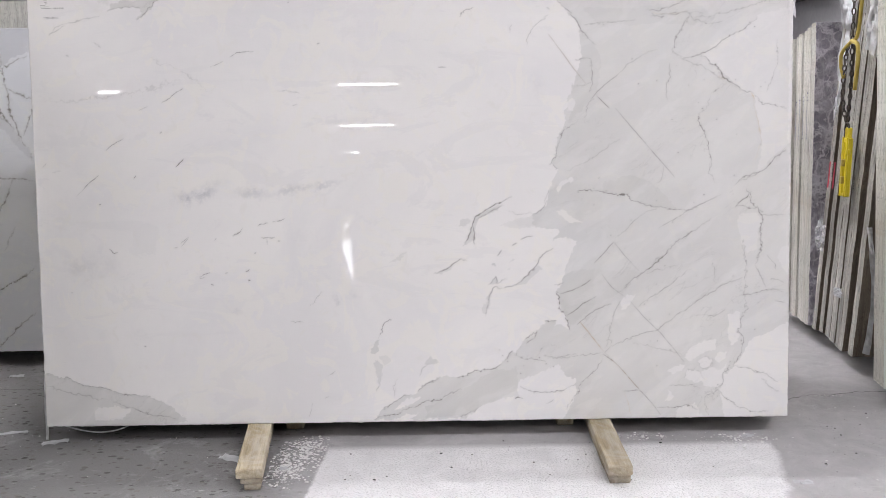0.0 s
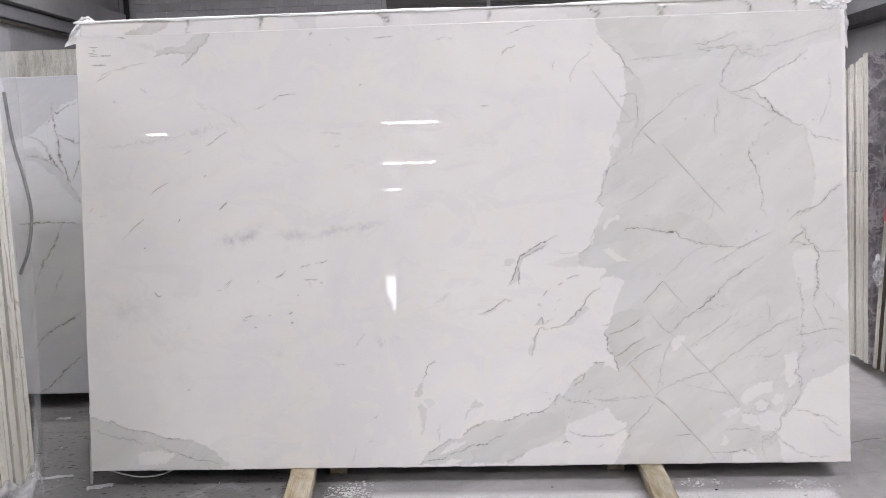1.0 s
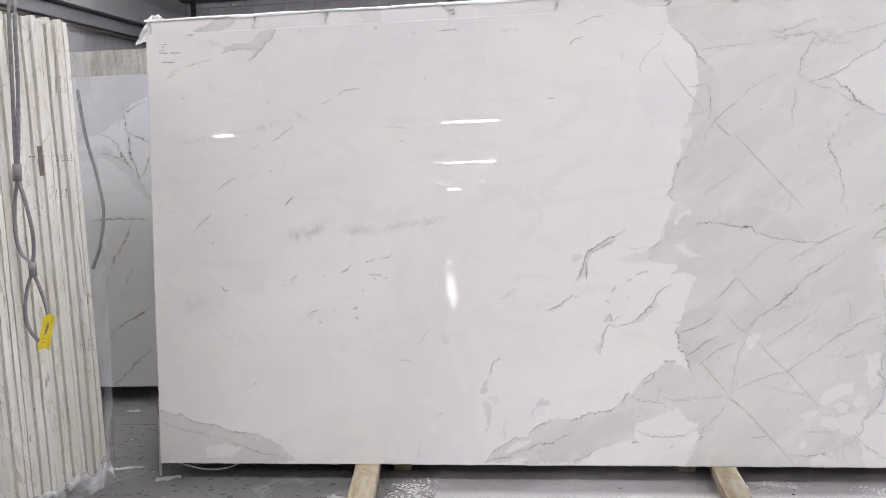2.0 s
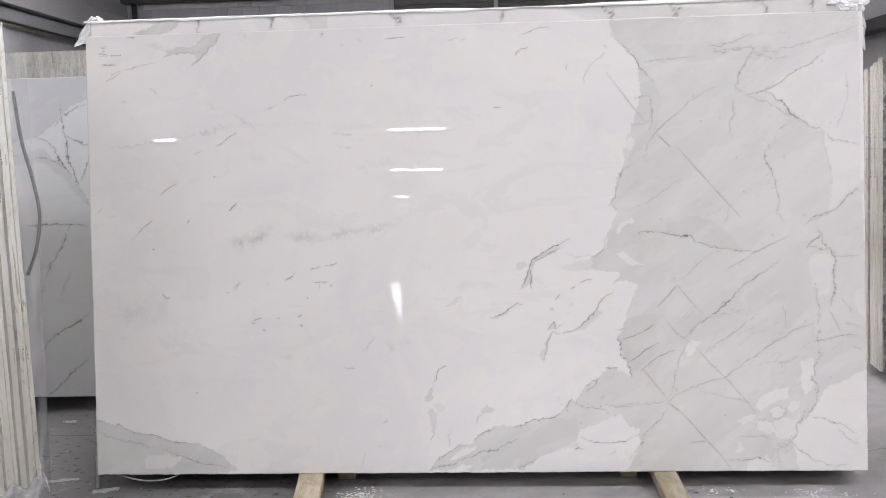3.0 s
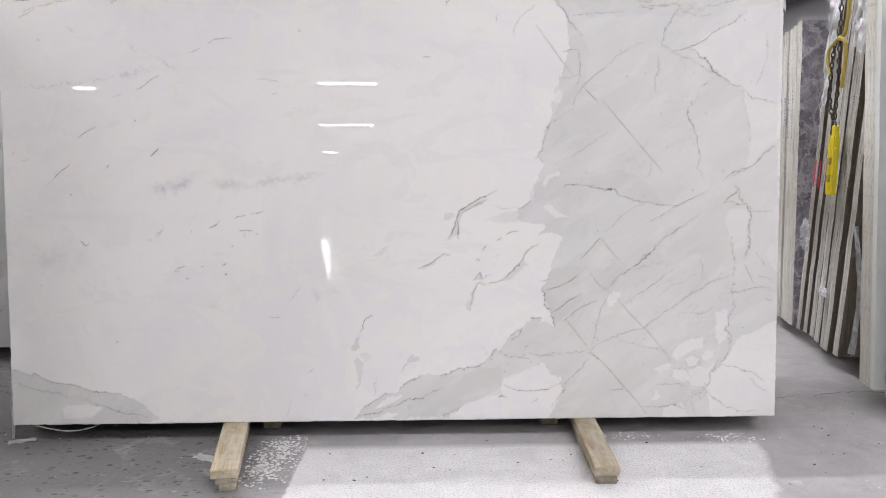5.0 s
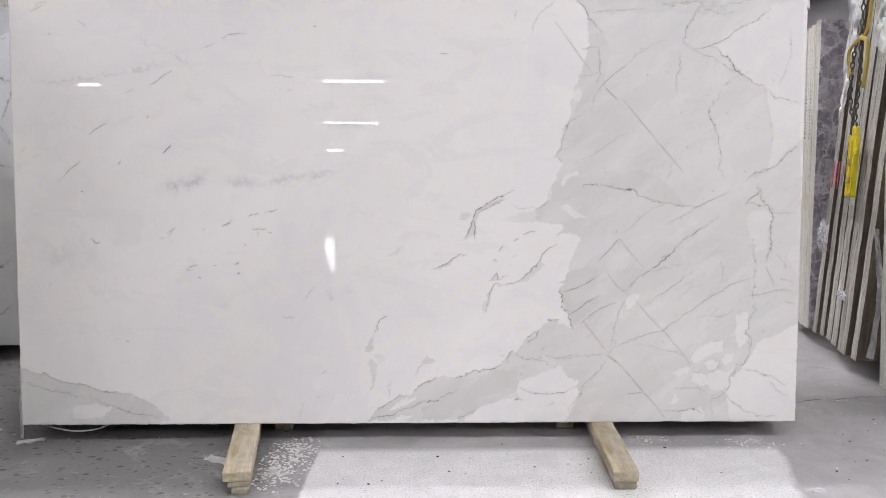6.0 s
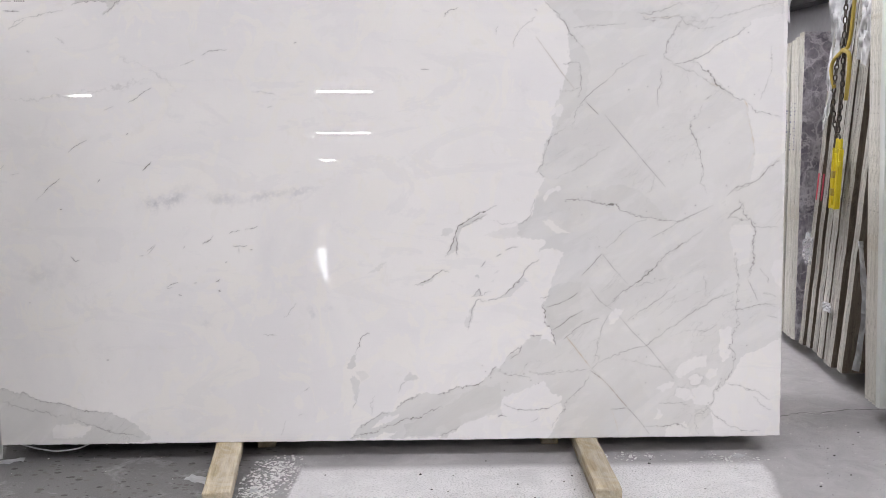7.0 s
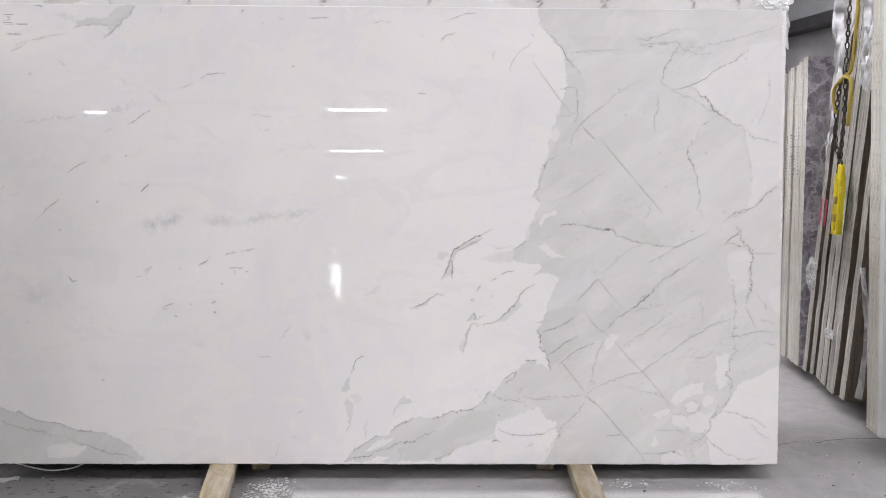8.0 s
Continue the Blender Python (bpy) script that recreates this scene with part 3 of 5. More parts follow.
zone(0.82, [(2.282, 0.928), (2.392, 0.921), (2.459, 0.874), (2.603, 0.852), (2.513, 0.945), (2.402, 1.000), (2.292, 0.978)])
zone(0.8, [(2.145, 0.404), (2.200, 0.449), (2.344, 0.515), (2.442, 0.604), (2.409, 0.615), (2.253, 0.615), (2.144, 0.549), (2.122, 0.471)])
zone(0.4, [(2.010, 0.839), (1.948, 0.827), (1.921, 0.811), (1.949, 0.800), (2.016, 0.789)])
zone(0.3, [(1.971, 0.836), (1.904, 0.820), (1.871, 0.802), (1.915, 0.792), (1.993, 0.789)])
zone(-0.95, [(1.943, 0.152), (1.976, 0.175), (2.010, 0.192), (2.066, 0.220), (2.106, 0.231), (2.117, 0.214), (2.140, 0.186), (2.180, 0.163), (2.181, 0.128), (2.175, 0.094), (2.148, 0.048), (2.120, 0.002), (1.729, 0.004), (1.774, 0.056), (1.830, 0.072), (1.887, 0.095), (1.943, 0.095), (1.932, 0.118), (1.937, 0.141)])
zone(-0.95, [(1.430, 0.051), (1.447, 0.069), (1.492, 0.091), (1.532, 0.105), (1.537, 0.091), (1.503, 0.074), (1.470, 0.060)])
zone(-0.9, [(1.413, 0.009), (1.481, 0.028), (1.532, 0.034), (1.492, 0.005)])
zone(-0.7, [(2.099, 0.861), (2.126, 0.867), (2.172, 0.828), (2.205, 0.806), (2.172, 0.806), (2.127, 0.828)])
zone(-0.85, [(2.361, 0.460), (2.369, 0.493), (2.383, 0.513), (2.416, 0.515), (2.405, 0.482), (2.389, 0.460)])
zone(-0.75, [(2.798, 0.425), (2.820, 0.436), (2.848, 0.436), (2.854, 0.403), (2.850, 0.347), (2.829, 0.313), (2.807, 0.296), (2.800, 0.336), (2.804, 0.380)])
zone(-0.45, [(2.848, 0.836), (2.909, 0.842), (2.922, 0.792), (2.913, 0.692), (2.875, 0.676), (2.845, 0.726), (2.838, 0.803)])
zone(-0.7, [(2.551, 0.196), (2.595, 0.224), (2.628, 0.229), (2.618, 0.207), (2.573, 0.188)])
zone(-0.7, [(2.624, 0.167), (2.640, 0.207), (2.680, 0.195), (2.709, 0.161), (2.664, 0.150)])
zone(-0.7, [(2.679, 0.235), (2.707, 0.251), (2.741, 0.240), (2.741, 0.212), (2.702, 0.206)])
zone(-0.7, [(2.752, 0.234), (2.762, 0.262), (2.790, 0.268), (2.794, 0.245), (2.769, 0.221)])
zone(-0.7, [(2.697, 0.195), (2.753, 0.206), (2.776, 0.189), (2.797, 0.223), (2.793, 0.166), (2.766, 0.121), (2.709, 0.133), (2.692, 0.167)])
zone(-0.7, [(2.628, 0.257), (2.649, 0.291), (2.705, 0.325), (2.750, 0.319), (2.751, 0.279), (2.695, 0.268), (2.651, 0.240)])
zone(-0.7, [(2.547, 0.077), (2.558, 0.122), (2.575, 0.088), (2.564, 0.071)])
zone(-0.7, [(2.593, 0.043), (2.666, 0.059), (2.696, 0.002), (2.588, 0.003)])
zone(-0.85, [(2.809, 0.200), (2.853, 0.245), (2.885, 0.313), (2.940, 0.335), (3.029, 0.391), (3.085, 0.402), (3.098, -0.028), (2.792, -0.027), (2.773, 0.064), (2.766, 0.110), (2.799, 0.166)])
zone(-0.5, [(3.019, 0.704), (3.064, 0.715), (3.068, 0.581), (3.034, 0.592), (2.998, 0.670)])
zone(-0.7, [(2.144, 1.290), (2.162, 1.308), (2.179, 1.302), (2.168, 1.261), (2.152, 1.255)])
zone(-0.75, [(2.102, 0.947), (2.126, 0.974), (2.168, 0.990), (2.174, 0.974), (2.132, 0.958), (2.108, 0.931)])
zone(-0.55, [(2.687, 1.474), (2.723, 1.515), (2.770, 1.539), (2.842, 1.574), (2.914, 1.628), (3.052, 1.663), (3.057, 1.117), (2.967, 1.057), (2.907, 0.986), (2.930, 1.105), (2.898, 1.296), (2.844, 1.337), (2.795, 1.379), (2.753, 1.420)])
zone(0.5, [(2.799, 0.166), (2.842, 0.245), (2.867, 0.335), (2.873, 0.403), (2.860, 0.403), (2.851, 0.302), (2.814, 0.223), (2.766, 0.116), (2.711, 0.076), (2.744, 0.087)])
zone(0.5, [(2.810, 0.950), (2.883, 0.992), (2.967, 1.051), (3.057, 1.135), (3.057, 1.075), (2.967, 1.024), (2.883, 0.968)])
zone(0.7, [(1.724, 0.733), (1.754, 0.789), (1.770, 0.833), (1.815, 0.866), (1.881, 0.894), (1.870, 0.875), (1.826, 0.855), (1.787, 0.831), (1.773, 0.800), (1.771, 0.750), (1.749, 0.742)])
zone(0.55, [(1.706, 0.800), (1.715, 0.822), (1.748, 0.831), (1.754, 0.816), (1.732, 0.800)])
zone(0.6, [(1.604, 0.613), (1.665, 0.638), (1.688, 0.653), (1.671, 0.624), (1.632, 0.608)])
zone(0.6, [(1.923, 0.554), (1.995, 0.608), (2.023, 0.638), (2.051, 0.621), (2.006, 0.593), (1.973, 0.563), (1.939, 0.558)])
zone(0.5, [(1.789, 0.453), (1.811, 0.498), (1.822, 0.526), (1.844, 0.548), (1.830, 0.509), (1.821, 0.476), (1.806, 0.444)])
zone(0.6, [(1.819, 0.563), (1.852, 0.593), (1.852, 0.568), (1.839, 0.560)])
zone(0.75, [(1.829, 0.641), (1.844, 0.649), (1.852, 0.633), (1.833, 0.633)])
zone(0.4, [(1.894, 0.619), (1.914, 0.635), (1.908, 0.621)])
zone(0.4, [(1.905, 0.653), (1.933, 0.672), (1.922, 0.655)])
zone(0.45, [(1.415, 0.657), (1.449, 0.680), (1.490, 0.704), (1.460, 0.669)])
zone(0.8, [(1.342, 0.307), (1.359, 0.336), (1.379, 0.341), (1.375, 0.307), (1.361, 0.279), (1.345, 0.285)])
zone(0.75, [(1.349, 0.240), (1.364, 0.262), (1.386, 0.234), (1.380, 0.194), (1.367, 0.154), (1.358, 0.171), (1.360, 0.206)])
zone(0.4, [(1.369, 0.273), (1.409, 0.279), (1.420, 0.256), (1.392, 0.237)])
zone(0.7, [(1.554, 0.239), (1.573, 0.267), (1.588, 0.256), (1.616, 0.244), (1.582, 0.237)])
zone(0.72, [(-0.053, 0.218), (0.009, 0.213), (0.084, 0.201), (0.175, 0.165), (0.255, 0.150), (0.336, 0.126), (0.416, 0.120), (0.485, 0.096), (0.519, 0.067), (0.588, 0.008), (-0.057, -0.015)])
zone(-0.8, [(0.196, 0.052), (0.208, 0.082), (0.289, 0.086), (0.346, 0.069), (0.311, 0.027), (0.207, 0.024)])
vein(3, 0.5, 5, [(1.712, 1.638), (1.735, 1.660), (1.775, 1.677)])
vein(3, 0.6, 4, [(1.740, 1.717), (1.784, 1.735), (1.811, 1.743), (1.851, 1.747)])
vein(2.5, 0.4, 4, [(1.446, 1.703), (1.490, 1.715), (1.530, 1.711)])
vein(3, 0.4, 3, [(1.631, 1.439), (1.662, 1.438)])
vein(4, 1, 5, [(1.717, 0.724), (1.737, 0.755), (1.754, 0.778), (1.759, 0.811), (1.776, 0.839), (1.815, 0.869), (1.848, 0.889), (1.887, 0.902), (1.920, 0.913)])
vein(3, 0.8, 4, [(1.759, 0.805), (1.771, 0.778), (1.763, 0.744), (1.768, 0.730)])
vein(2.5, 0.5, 4, [(1.770, 0.824), (1.826, 0.858), (1.887, 0.886)])
vein(3, 0.8, 5, [(1.599, 0.613), (1.649, 0.627), (1.677, 0.644), (1.693, 0.657), (1.710, 0.664), (1.732, 0.661)])
vein(3.5, 0.85, 6, [(1.917, 0.552), (1.945, 0.571), (1.984, 0.599), (2.017, 0.633), (2.026, 0.661), (2.050, 0.683), (2.078, 0.700), (2.086, 0.705)])
vein(3, 0.6, 5, [(1.889, 0.543), (1.923, 0.552)])
vein(3, 0.6, 6, [(1.806, 0.436), (1.817, 0.476), (1.824, 0.515), (1.839, 0.541), (1.852, 0.549), (1.884, 0.537)])
vein(2.5, 0.55, 6, [(1.819, 0.563), (1.835, 0.577), (1.852, 0.593), (1.850, 0.565), (1.867, 0.574), (1.897, 0.581)])
vein(3, 0.55, 3, [(1.860, 0.680), (1.877, 0.702)])
vein(2.5, 0.5, 3, [(1.918, 0.722), (1.938, 0.733)])
vein(2.5, 0.55, 3, [(1.955, 0.747), (1.977, 0.756), (2.005, 0.758)])
vein(2.5, 0.7, 6, [(1.420, 0.420), (1.398, 0.409), (1.383, 0.386), (1.379, 0.358), (1.368, 0.341)])
vein(2.5, 0.4, 4, [(1.367, 0.154), (1.355, 0.126)])
vein(2.5, 0.3, 4, [(1.573, 0.239), (1.548, 0.222), (1.535, 0.188)])
vein(2.5, 0.3, 6, [(1.431, 0.103), (1.425, 0.148), (1.436, 0.171)])
vein(2.5, 0.3, 6, [(1.898, 0.861), (1.948, 0.847), (1.987, 0.850), (2.010, 0.836)])
vein(3.5, 1, 7, [(1.874, 0.243), (1.852, 0.226), (1.784, 0.202), (1.756, 0.210), (1.723, 0.193), (1.683, 0.182)])
vein(2.5, 0.55, 7, [(1.616, 0.184), (1.582, 0.168), (1.543, 0.150), (1.520, 0.120)])
vein(2.5, 0.65, 6, [(2.053, 0.411), (2.070, 0.413), (2.098, 0.410)])
vein(3, 0.8, 6, [(1.964, 0.328), (1.997, 0.362), (2.014, 0.368), (2.009, 0.345), (1.975, 0.317)])
vein(2.5, 0.5, 6, [(1.919, 0.283), (1.886, 0.249)])
vein(3, 0.75, 7, [(1.346, 0.014), (1.413, 0.029), (1.481, 0.048), (1.548, 0.074), (1.616, 0.091), (1.661, 0.113), (1.712, 0.134)])
vein(2.5, 0.5, 6, [(1.385, 0.048), (1.425, 0.082), (1.464, 0.100), (1.492, 0.103)])
vein(3, 0.9, 6, [(1.577, 0.085), (1.605, 0.088), (1.627, 0.093)])
vein(2.5, 0.5, 6, [(1.925, 0.272), (1.953, 0.258), (1.998, 0.258), (2.049, 0.246)])
vein(2, 0.35, 5, [(2.043, 0.271), (2.088, 0.260), (2.179, 0.273)])
vein(3, 0.75, 5, [(1.943, 0.095), (1.926, 0.091), (1.960, 0.087)])
vein(2.5, 0.5, 6, [(1.774, 0.056), (1.729, 0.024), (1.706, 0.016)])
vein(2.5, 0.6, 5, [(1.952, 0.135), (1.999, 0.121), (2.056, 0.114), (2.113, 0.120), (2.180, 0.143)])
vein(2, 0.3, 5, [(2.057, 0.066), (2.079, 0.083)])
vein(4, 1, 8, [(2.102, 0.537), (2.100, 0.515), (2.117, 0.495), (2.114, 0.464), (2.129, 0.447), (2.141, 0.407), (2.149, 0.376)])
vein(3, 0.6, 6, [(2.096, 0.560), (2.113, 0.565), (2.124, 0.571)])
vein(3, 0.8, 3, [(2.117, 0.520), (2.164, 0.534), (2.209, 0.554), (2.239, 0.574)])
vein(3, 0.75, 3, [(2.143, 0.432), (2.176, 0.452), (2.210, 0.481), (2.260, 0.506)])
vein(2.5, 0.5, 6, [(2.010, 0.839), (2.048, 0.872), (2.056, 0.911), (2.075, 0.944)])
vein(2.5, 0.65, 4, [(2.253, 0.643), (2.286, 0.679), (2.324, 0.720), (2.337, 0.728)])
vein(2, 0.35, 5, [(2.351, 0.753), (2.405, 0.805), (2.449, 0.841), (2.515, 0.866)])
vein(2, 0.38, 1, [(2.337, 0.726), (2.380, 0.670), (2.436, 0.610)])
vein(2, 0.41, 1, [(2.284, 0.599), (2.327, 0.543), (2.372, 0.510)])
vein(2, 0.41, 1, [(2.400, 0.487), (2.457, 0.420), (2.525, 0.353), (2.577, 0.291), (2.623, 0.233)])
vein(2, 0.34, 1, [(2.195, 0.404), (2.235, 0.354), (2.292, 0.281)])
vein(2.5, 0.52, 1, [(2.292, 0.281), (2.360, 0.213), (2.440, 0.119), (2.492, 0.060), (2.530, 0.009)])
vein(2.5, 0.5, 4, [(2.373, 0.117), (2.440, 0.117), (2.449, 0.111)])
vein(4, 0.65, 5, [(2.349, 0.521), (2.398, 0.565), (2.442, 0.598), (2.513, 0.648), (2.546, 0.687), (2.606, 0.742), (2.661, 0.775), (2.726, 0.819)])
vein(8, 0.22, 8, [(2.349, 0.521), (2.442, 0.598), (2.546, 0.687), (2.661, 0.775)])
vein(2.5, 0.45, 4, [(2.516, 0.783), (2.571, 0.814), (2.648, 0.863), (2.713, 0.891), (2.768, 0.915)])
vein(2.5, 0.65, 5, [(2.179, 0.393), (2.223, 0.426), (2.261, 0.460), (2.328, 0.482)])
vein(2, 0.35, 4, [(2.329, 0.404), (2.336, 0.448), (2.361, 0.487)])
vein(2.5, 0.5, 6, [(2.303, 0.303), (2.313, 0.337), (2.329, 0.398)])
vein(2, 0.45, 5, [(2.302, 0.331), (2.330, 0.331), (2.325, 0.314)])
vein(2.5, 0.5, 5, [(2.286, 0.264), (2.319, 0.303), (2.414, 0.342), (2.513, 0.370), (2.579, 0.420), (2.668, 0.476), (2.723, 0.515), (2.767, 0.543), (2.855, 0.576)])
vein(2.5, 0.45, 6, [(2.434, 0.459), (2.500, 0.509), (2.554, 0.548), (2.604, 0.587), (2.659, 0.615)])
vein(2, 0.35, 5, [(2.663, 0.431), (2.714, 0.425), (2.747, 0.416), (2.791, 0.448)])
vein(2, 0.4, 6, [(2.731, 0.643), (2.748, 0.604), (2.744, 0.559)])
vein(2, 0.25, 5, [(2.442, 0.604), (2.520, 0.615), (2.586, 0.626)])
vein(3.5, 0.85, 10, [(2.884, 0.935), (2.879, 0.908), (2.897, 0.880), (2.914, 0.853), (2.927, 0.814), (2.928, 0.770), (2.927, 0.726), (2.930, 0.681), (2.918, 0.643), (2.915, 0.626)])
vein(3, 0.75, 6, [(2.831, 0.864), (2.869, 0.897), (2.885, 0.919)])
vein(2.5, 0.5, 6, [(2.836, 0.869), (2.870, 0.864), (2.903, 0.856)])
vein(2.5, 0.45, 5, [(2.915, 0.620), (2.939, 0.581), (2.957, 0.537)])
vein(2.5, 0.45, 6, [(2.953, 0.670), (2.982, 0.643), (2.994, 0.604)])
vein(2.5, 0.55, 5, [(2.852, 0.503), (2.902, 0.509), (2.957, 0.523), (3.031, 0.514)])
vein(2, 0.35, 4, [(2.992, 0.481), (3.034, 0.470)])
vein(2.5, 0.4, 5, [(2.978, 0.570), (3.032, 0.553)])
vein(3, 0.5, 11, [(2.851, 0.737), (2.858, 0.681), (2.865, 0.615), (2.861, 0.548), (2.863, 0.492), (2.870, 0.448), (2.860, 0.403), (2.856, 0.347), (2.851, 0.296), (2.842, 0.245), (2.814, 0.212), (2.793, 0.155), (2.766, 0.116), (2.744, 0.099), (2.711, 0.070), (2.706, 0.042), (2.718, 0.008)])
vein(2.5, 0.55, 6, [(2.766, 0.110), (2.801, 0.070), (2.847, 0.041), (2.915, 0.024), (2.972, 0.018)])
vein(2.5, 0.5, 6, [(2.820, 0.217), (2.876, 0.206), (2.911, 0.189), (2.956, 0.183), (3.014, 0.149)])
vein(2.5, 0.4, 6, [(2.945, 0.166), (2.980, 0.126), (3.015, 0.103)])
vein(2, 0.3, 4, [(2.926, 0.831), (3.027, 0.827)])
vein(3.5, 0.9, 6, [(2.282, 0.934), (2.348, 0.921), (2.392, 0.923), (2.415, 0.896), (2.454, 0.879), (2.504, 0.871)])
vein(2.5, 0.6, 5, [(2.504, 0.871), (2.537, 0.863), (2.626, 0.856), (2.670, 0.869)])
vein(3, 0.45, 7, [(2.133, 0.045), (2.177, 0.101), (2.215, 0.169), (2.287, 0.236), (2.303, 0.270)])
vein(3.5, 1.1, 2, [(2.292, 0.270), (2.332, 0.238)])
vein(2.5, 0.45, 5, [(2.509, 0.043), (2.576, 0.043), (2.644, 0.054), (2.678, 0.031)])
vein(2, 0.35, 5, [(2.563, 0.139), (2.676, 0.133), (2.687, 0.122)])
vein(2.5, 0.4, 6, [(2.080, 0.259), (2.147, 0.259), (2.225, 0.273), (2.292, 0.281)])
vein(2, 0.3, 6, [(2.624, 0.167), (2.640, 0.207), (2.680, 0.195), (2.709, 0.161)])
vein(2, 0.3, 6, [(2.679, 0.235), (2.707, 0.251), (2.741, 0.240), (2.741, 0.212), (2.702, 0.206), (2.679, 0.235)])
vein(2, 0.3, 6, [(2.414, 0.314), (2.526, 0.286), (2.616, 0.269)])
vein(2.5, 0.5, 6, [(1.983, 1.526), (1.993, 1.561), (2.007, 1.591), (2.037, 1.620), (2.072, 1.638)])
vein(2.5, 0.5, 4, [(2.066, 1.667), (2.078, 1.661)])
vein(2.5, 0.4, 5, [(1.918, 1.573), (1.918, 1.596), (1.930, 1.604)])
vein(3.5, 0.85, 7, [(2.096, 1.720), (2.114, 1.696), (2.132, 1.661), (2.161, 1.640), (2.188, 1.620), (2.199, 1.591), (2.221, 1.562), (2.233, 1.542)])
vein(2, 0.35, 4, [(2.233, 1.542), (2.263, 1.518)])
vein(2, 0.35, 5, [(2.203, 1.603), (2.280, 1.603), (2.364, 1.609), (2.423, 1.621)])
vein(2.5, 0.55, 8, [(2.471, 1.656), (2.506, 1.662), (2.554, 1.668), (2.578, 1.680), (2.626, 1.686)])
vein(2.5, 0.6, 8, [(2.483, 1.633), (2.530, 1.639), (2.578, 1.633), (2.626, 1.639)])
vein(2.5, 0.55, 9, [(2.489, 1.644), (2.519, 1.621), (2.554, 1.639), (2.602, 1.645)])
vein(2.5, 0.6, 7, [(2.626, 1.639), (2.650, 1.615), (2.698, 1.604), (2.764, 1.598)])
vein(2.5, 0.5, 8, [(2.632, 1.633), (2.626, 1.603), (2.602, 1.568), (2.579, 1.533), (2.573, 1.497), (2.603, 1.462)])
vein(2, 0.3, 5, [(2.650, 1.621), (2.722, 1.627), (2.794, 1.645), (2.925, 1.675), (3.021, 1.705)])
vein(2.5, 0.65, 6, [(2.603, 1.462), (2.675, 1.479), (2.747, 1.507), (2.770, 1.533), (2.842, 1.568), (2.902, 1.616)])
vein(3, 0.85, 6, [(2.675, 1.485), (2.681, 1.468), (2.705, 1.465), (2.717, 1.444), (2.747, 1.426), (2.771, 1.385), (2.808, 1.361), (2.844, 1.337), (2.892, 1.314)])
vein(2.5, 0.5, 5, [(2.892, 1.314), (2.929, 1.278), (2.977, 1.270), (3.025, 1.262)])
vein(2, 0.35, 5, [(2.591, 1.468), (2.663, 1.438), (2.723, 1.409), (2.771, 1.379)])
vein(2, 0.35, 5, [(2.987, 1.533), (2.988, 1.438), (2.970, 1.379), (2.946, 1.325)])
vein(2, 0.38, 1, [(2.072, 1.565), (2.126, 1.491), (2.173, 1.426), (2.221, 1.367)])
vein(2.5, 0.55, 5, [(2.215, 1.467), (2.239, 1.465), (2.245, 1.426), (2.245, 1.367), (2.239, 1.338)])
vein(2.5, 0.45, 5, [(2.179, 1.464), (2.215, 1.467)])
vein(2.5, 0.5, 5, [(2.168, 1.361), (2.221, 1.365), (2.239, 1.373)])
vein(2.5, 0.6, 4, [(2.245, 1.308), (2.275, 1.343), (2.305, 1.369), (2.352, 1.403)])
vein(2, 0.3, 5, [(2.352, 1.403), (2.400, 1.450), (2.447, 1.479), (2.507, 1.503)])
vein(2.5, 0.68, 1, [(2.266, 1.317), (2.293, 1.290), (2.317, 1.267)])
vein(2, 0.49, 1, [(2.341, 1.267), (2.401, 1.195), (2.473, 1.112), (2.545, 1.029), (2.579, 0.989)])
vein(2, 0.3, 6, [(2.221, 1.225), (2.233, 1.273), (2.257, 1.308)])
vein(2.5, 0.4, 6, [(2.561, 1.450), (2.555, 1.391), (2.538, 1.343), (2.550, 1.296)])
vein(3, 0.6, 9, [(2.724, 1.320), (2.712, 1.284), (2.688, 1.248), (2.686, 1.213), (2.701, 1.171), (2.707, 1.106), (2.719, 1.058), (2.726, 0.998), (2.744, 0.968)])
vein(2.5, 0.4, 5, [(2.754, 1.343), (2.724, 1.320)])
vein(2, 0.25, 5, [(2.150, 1.018), (2.221, 1.059), (2.293, 1.101), (2.365, 1.142)])
vein(2, 0.25, 5, [(2.533, 1.035), (2.533, 0.987), (2.509, 0.963)])
vein(5, 0.5, 6, [(2.822, 0.956), (2.870, 0.986), (2.931, 1.010), (2.991, 1.057), (3.033, 1.105)])
vein(3, 0.5, 6, [(2.846, 0.968), (2.907, 0.992), (2.967, 1.039), (3.033, 1.093)])
vein(3, 0.65, 7, [(2.174, 1.211), (2.132, 1.178), (2.108, 1.119), (2.090, 1.071), (2.075, 1.048), (2.108, 1.033)])
vein(3, 0.7, 6, [(2.186, 0.938), (2.246, 0.940), (2.305, 0.934)])
vein(3, 0.9, 3, [(2.884, 1.322), (2.898, 1.296)], RUST)
vein(6, 0.4, 4, [(2.892, 1.296), (2.911, 1.212), (2.927, 1.129)], RUST)
vein(5, 0.2, 4, [(2.927, 1.129), (2.906, 1.057)], RUST)
vein(2.5, 0.26, 1, [(2.072, 1.565), (2.126, 1.491), (2.221, 1.367)], RUST)
vein(4, 0.3, 4, [(2.753, 1.391), (2.777, 1.379)], RUST)
vein(3, 0.25, 8, [(2.471, 1.656), (2.530, 1.639), (2.626, 1.639)], RUST)
vein(3, 0.75, 1, [(2.195, 0.404), (2.235, 0.354), (2.292, 0.281)], RUST)
vein(3, 0.35, 1, [(2.303, 0.264), (2.360, 0.213), (2.440, 0.119)], RUST)
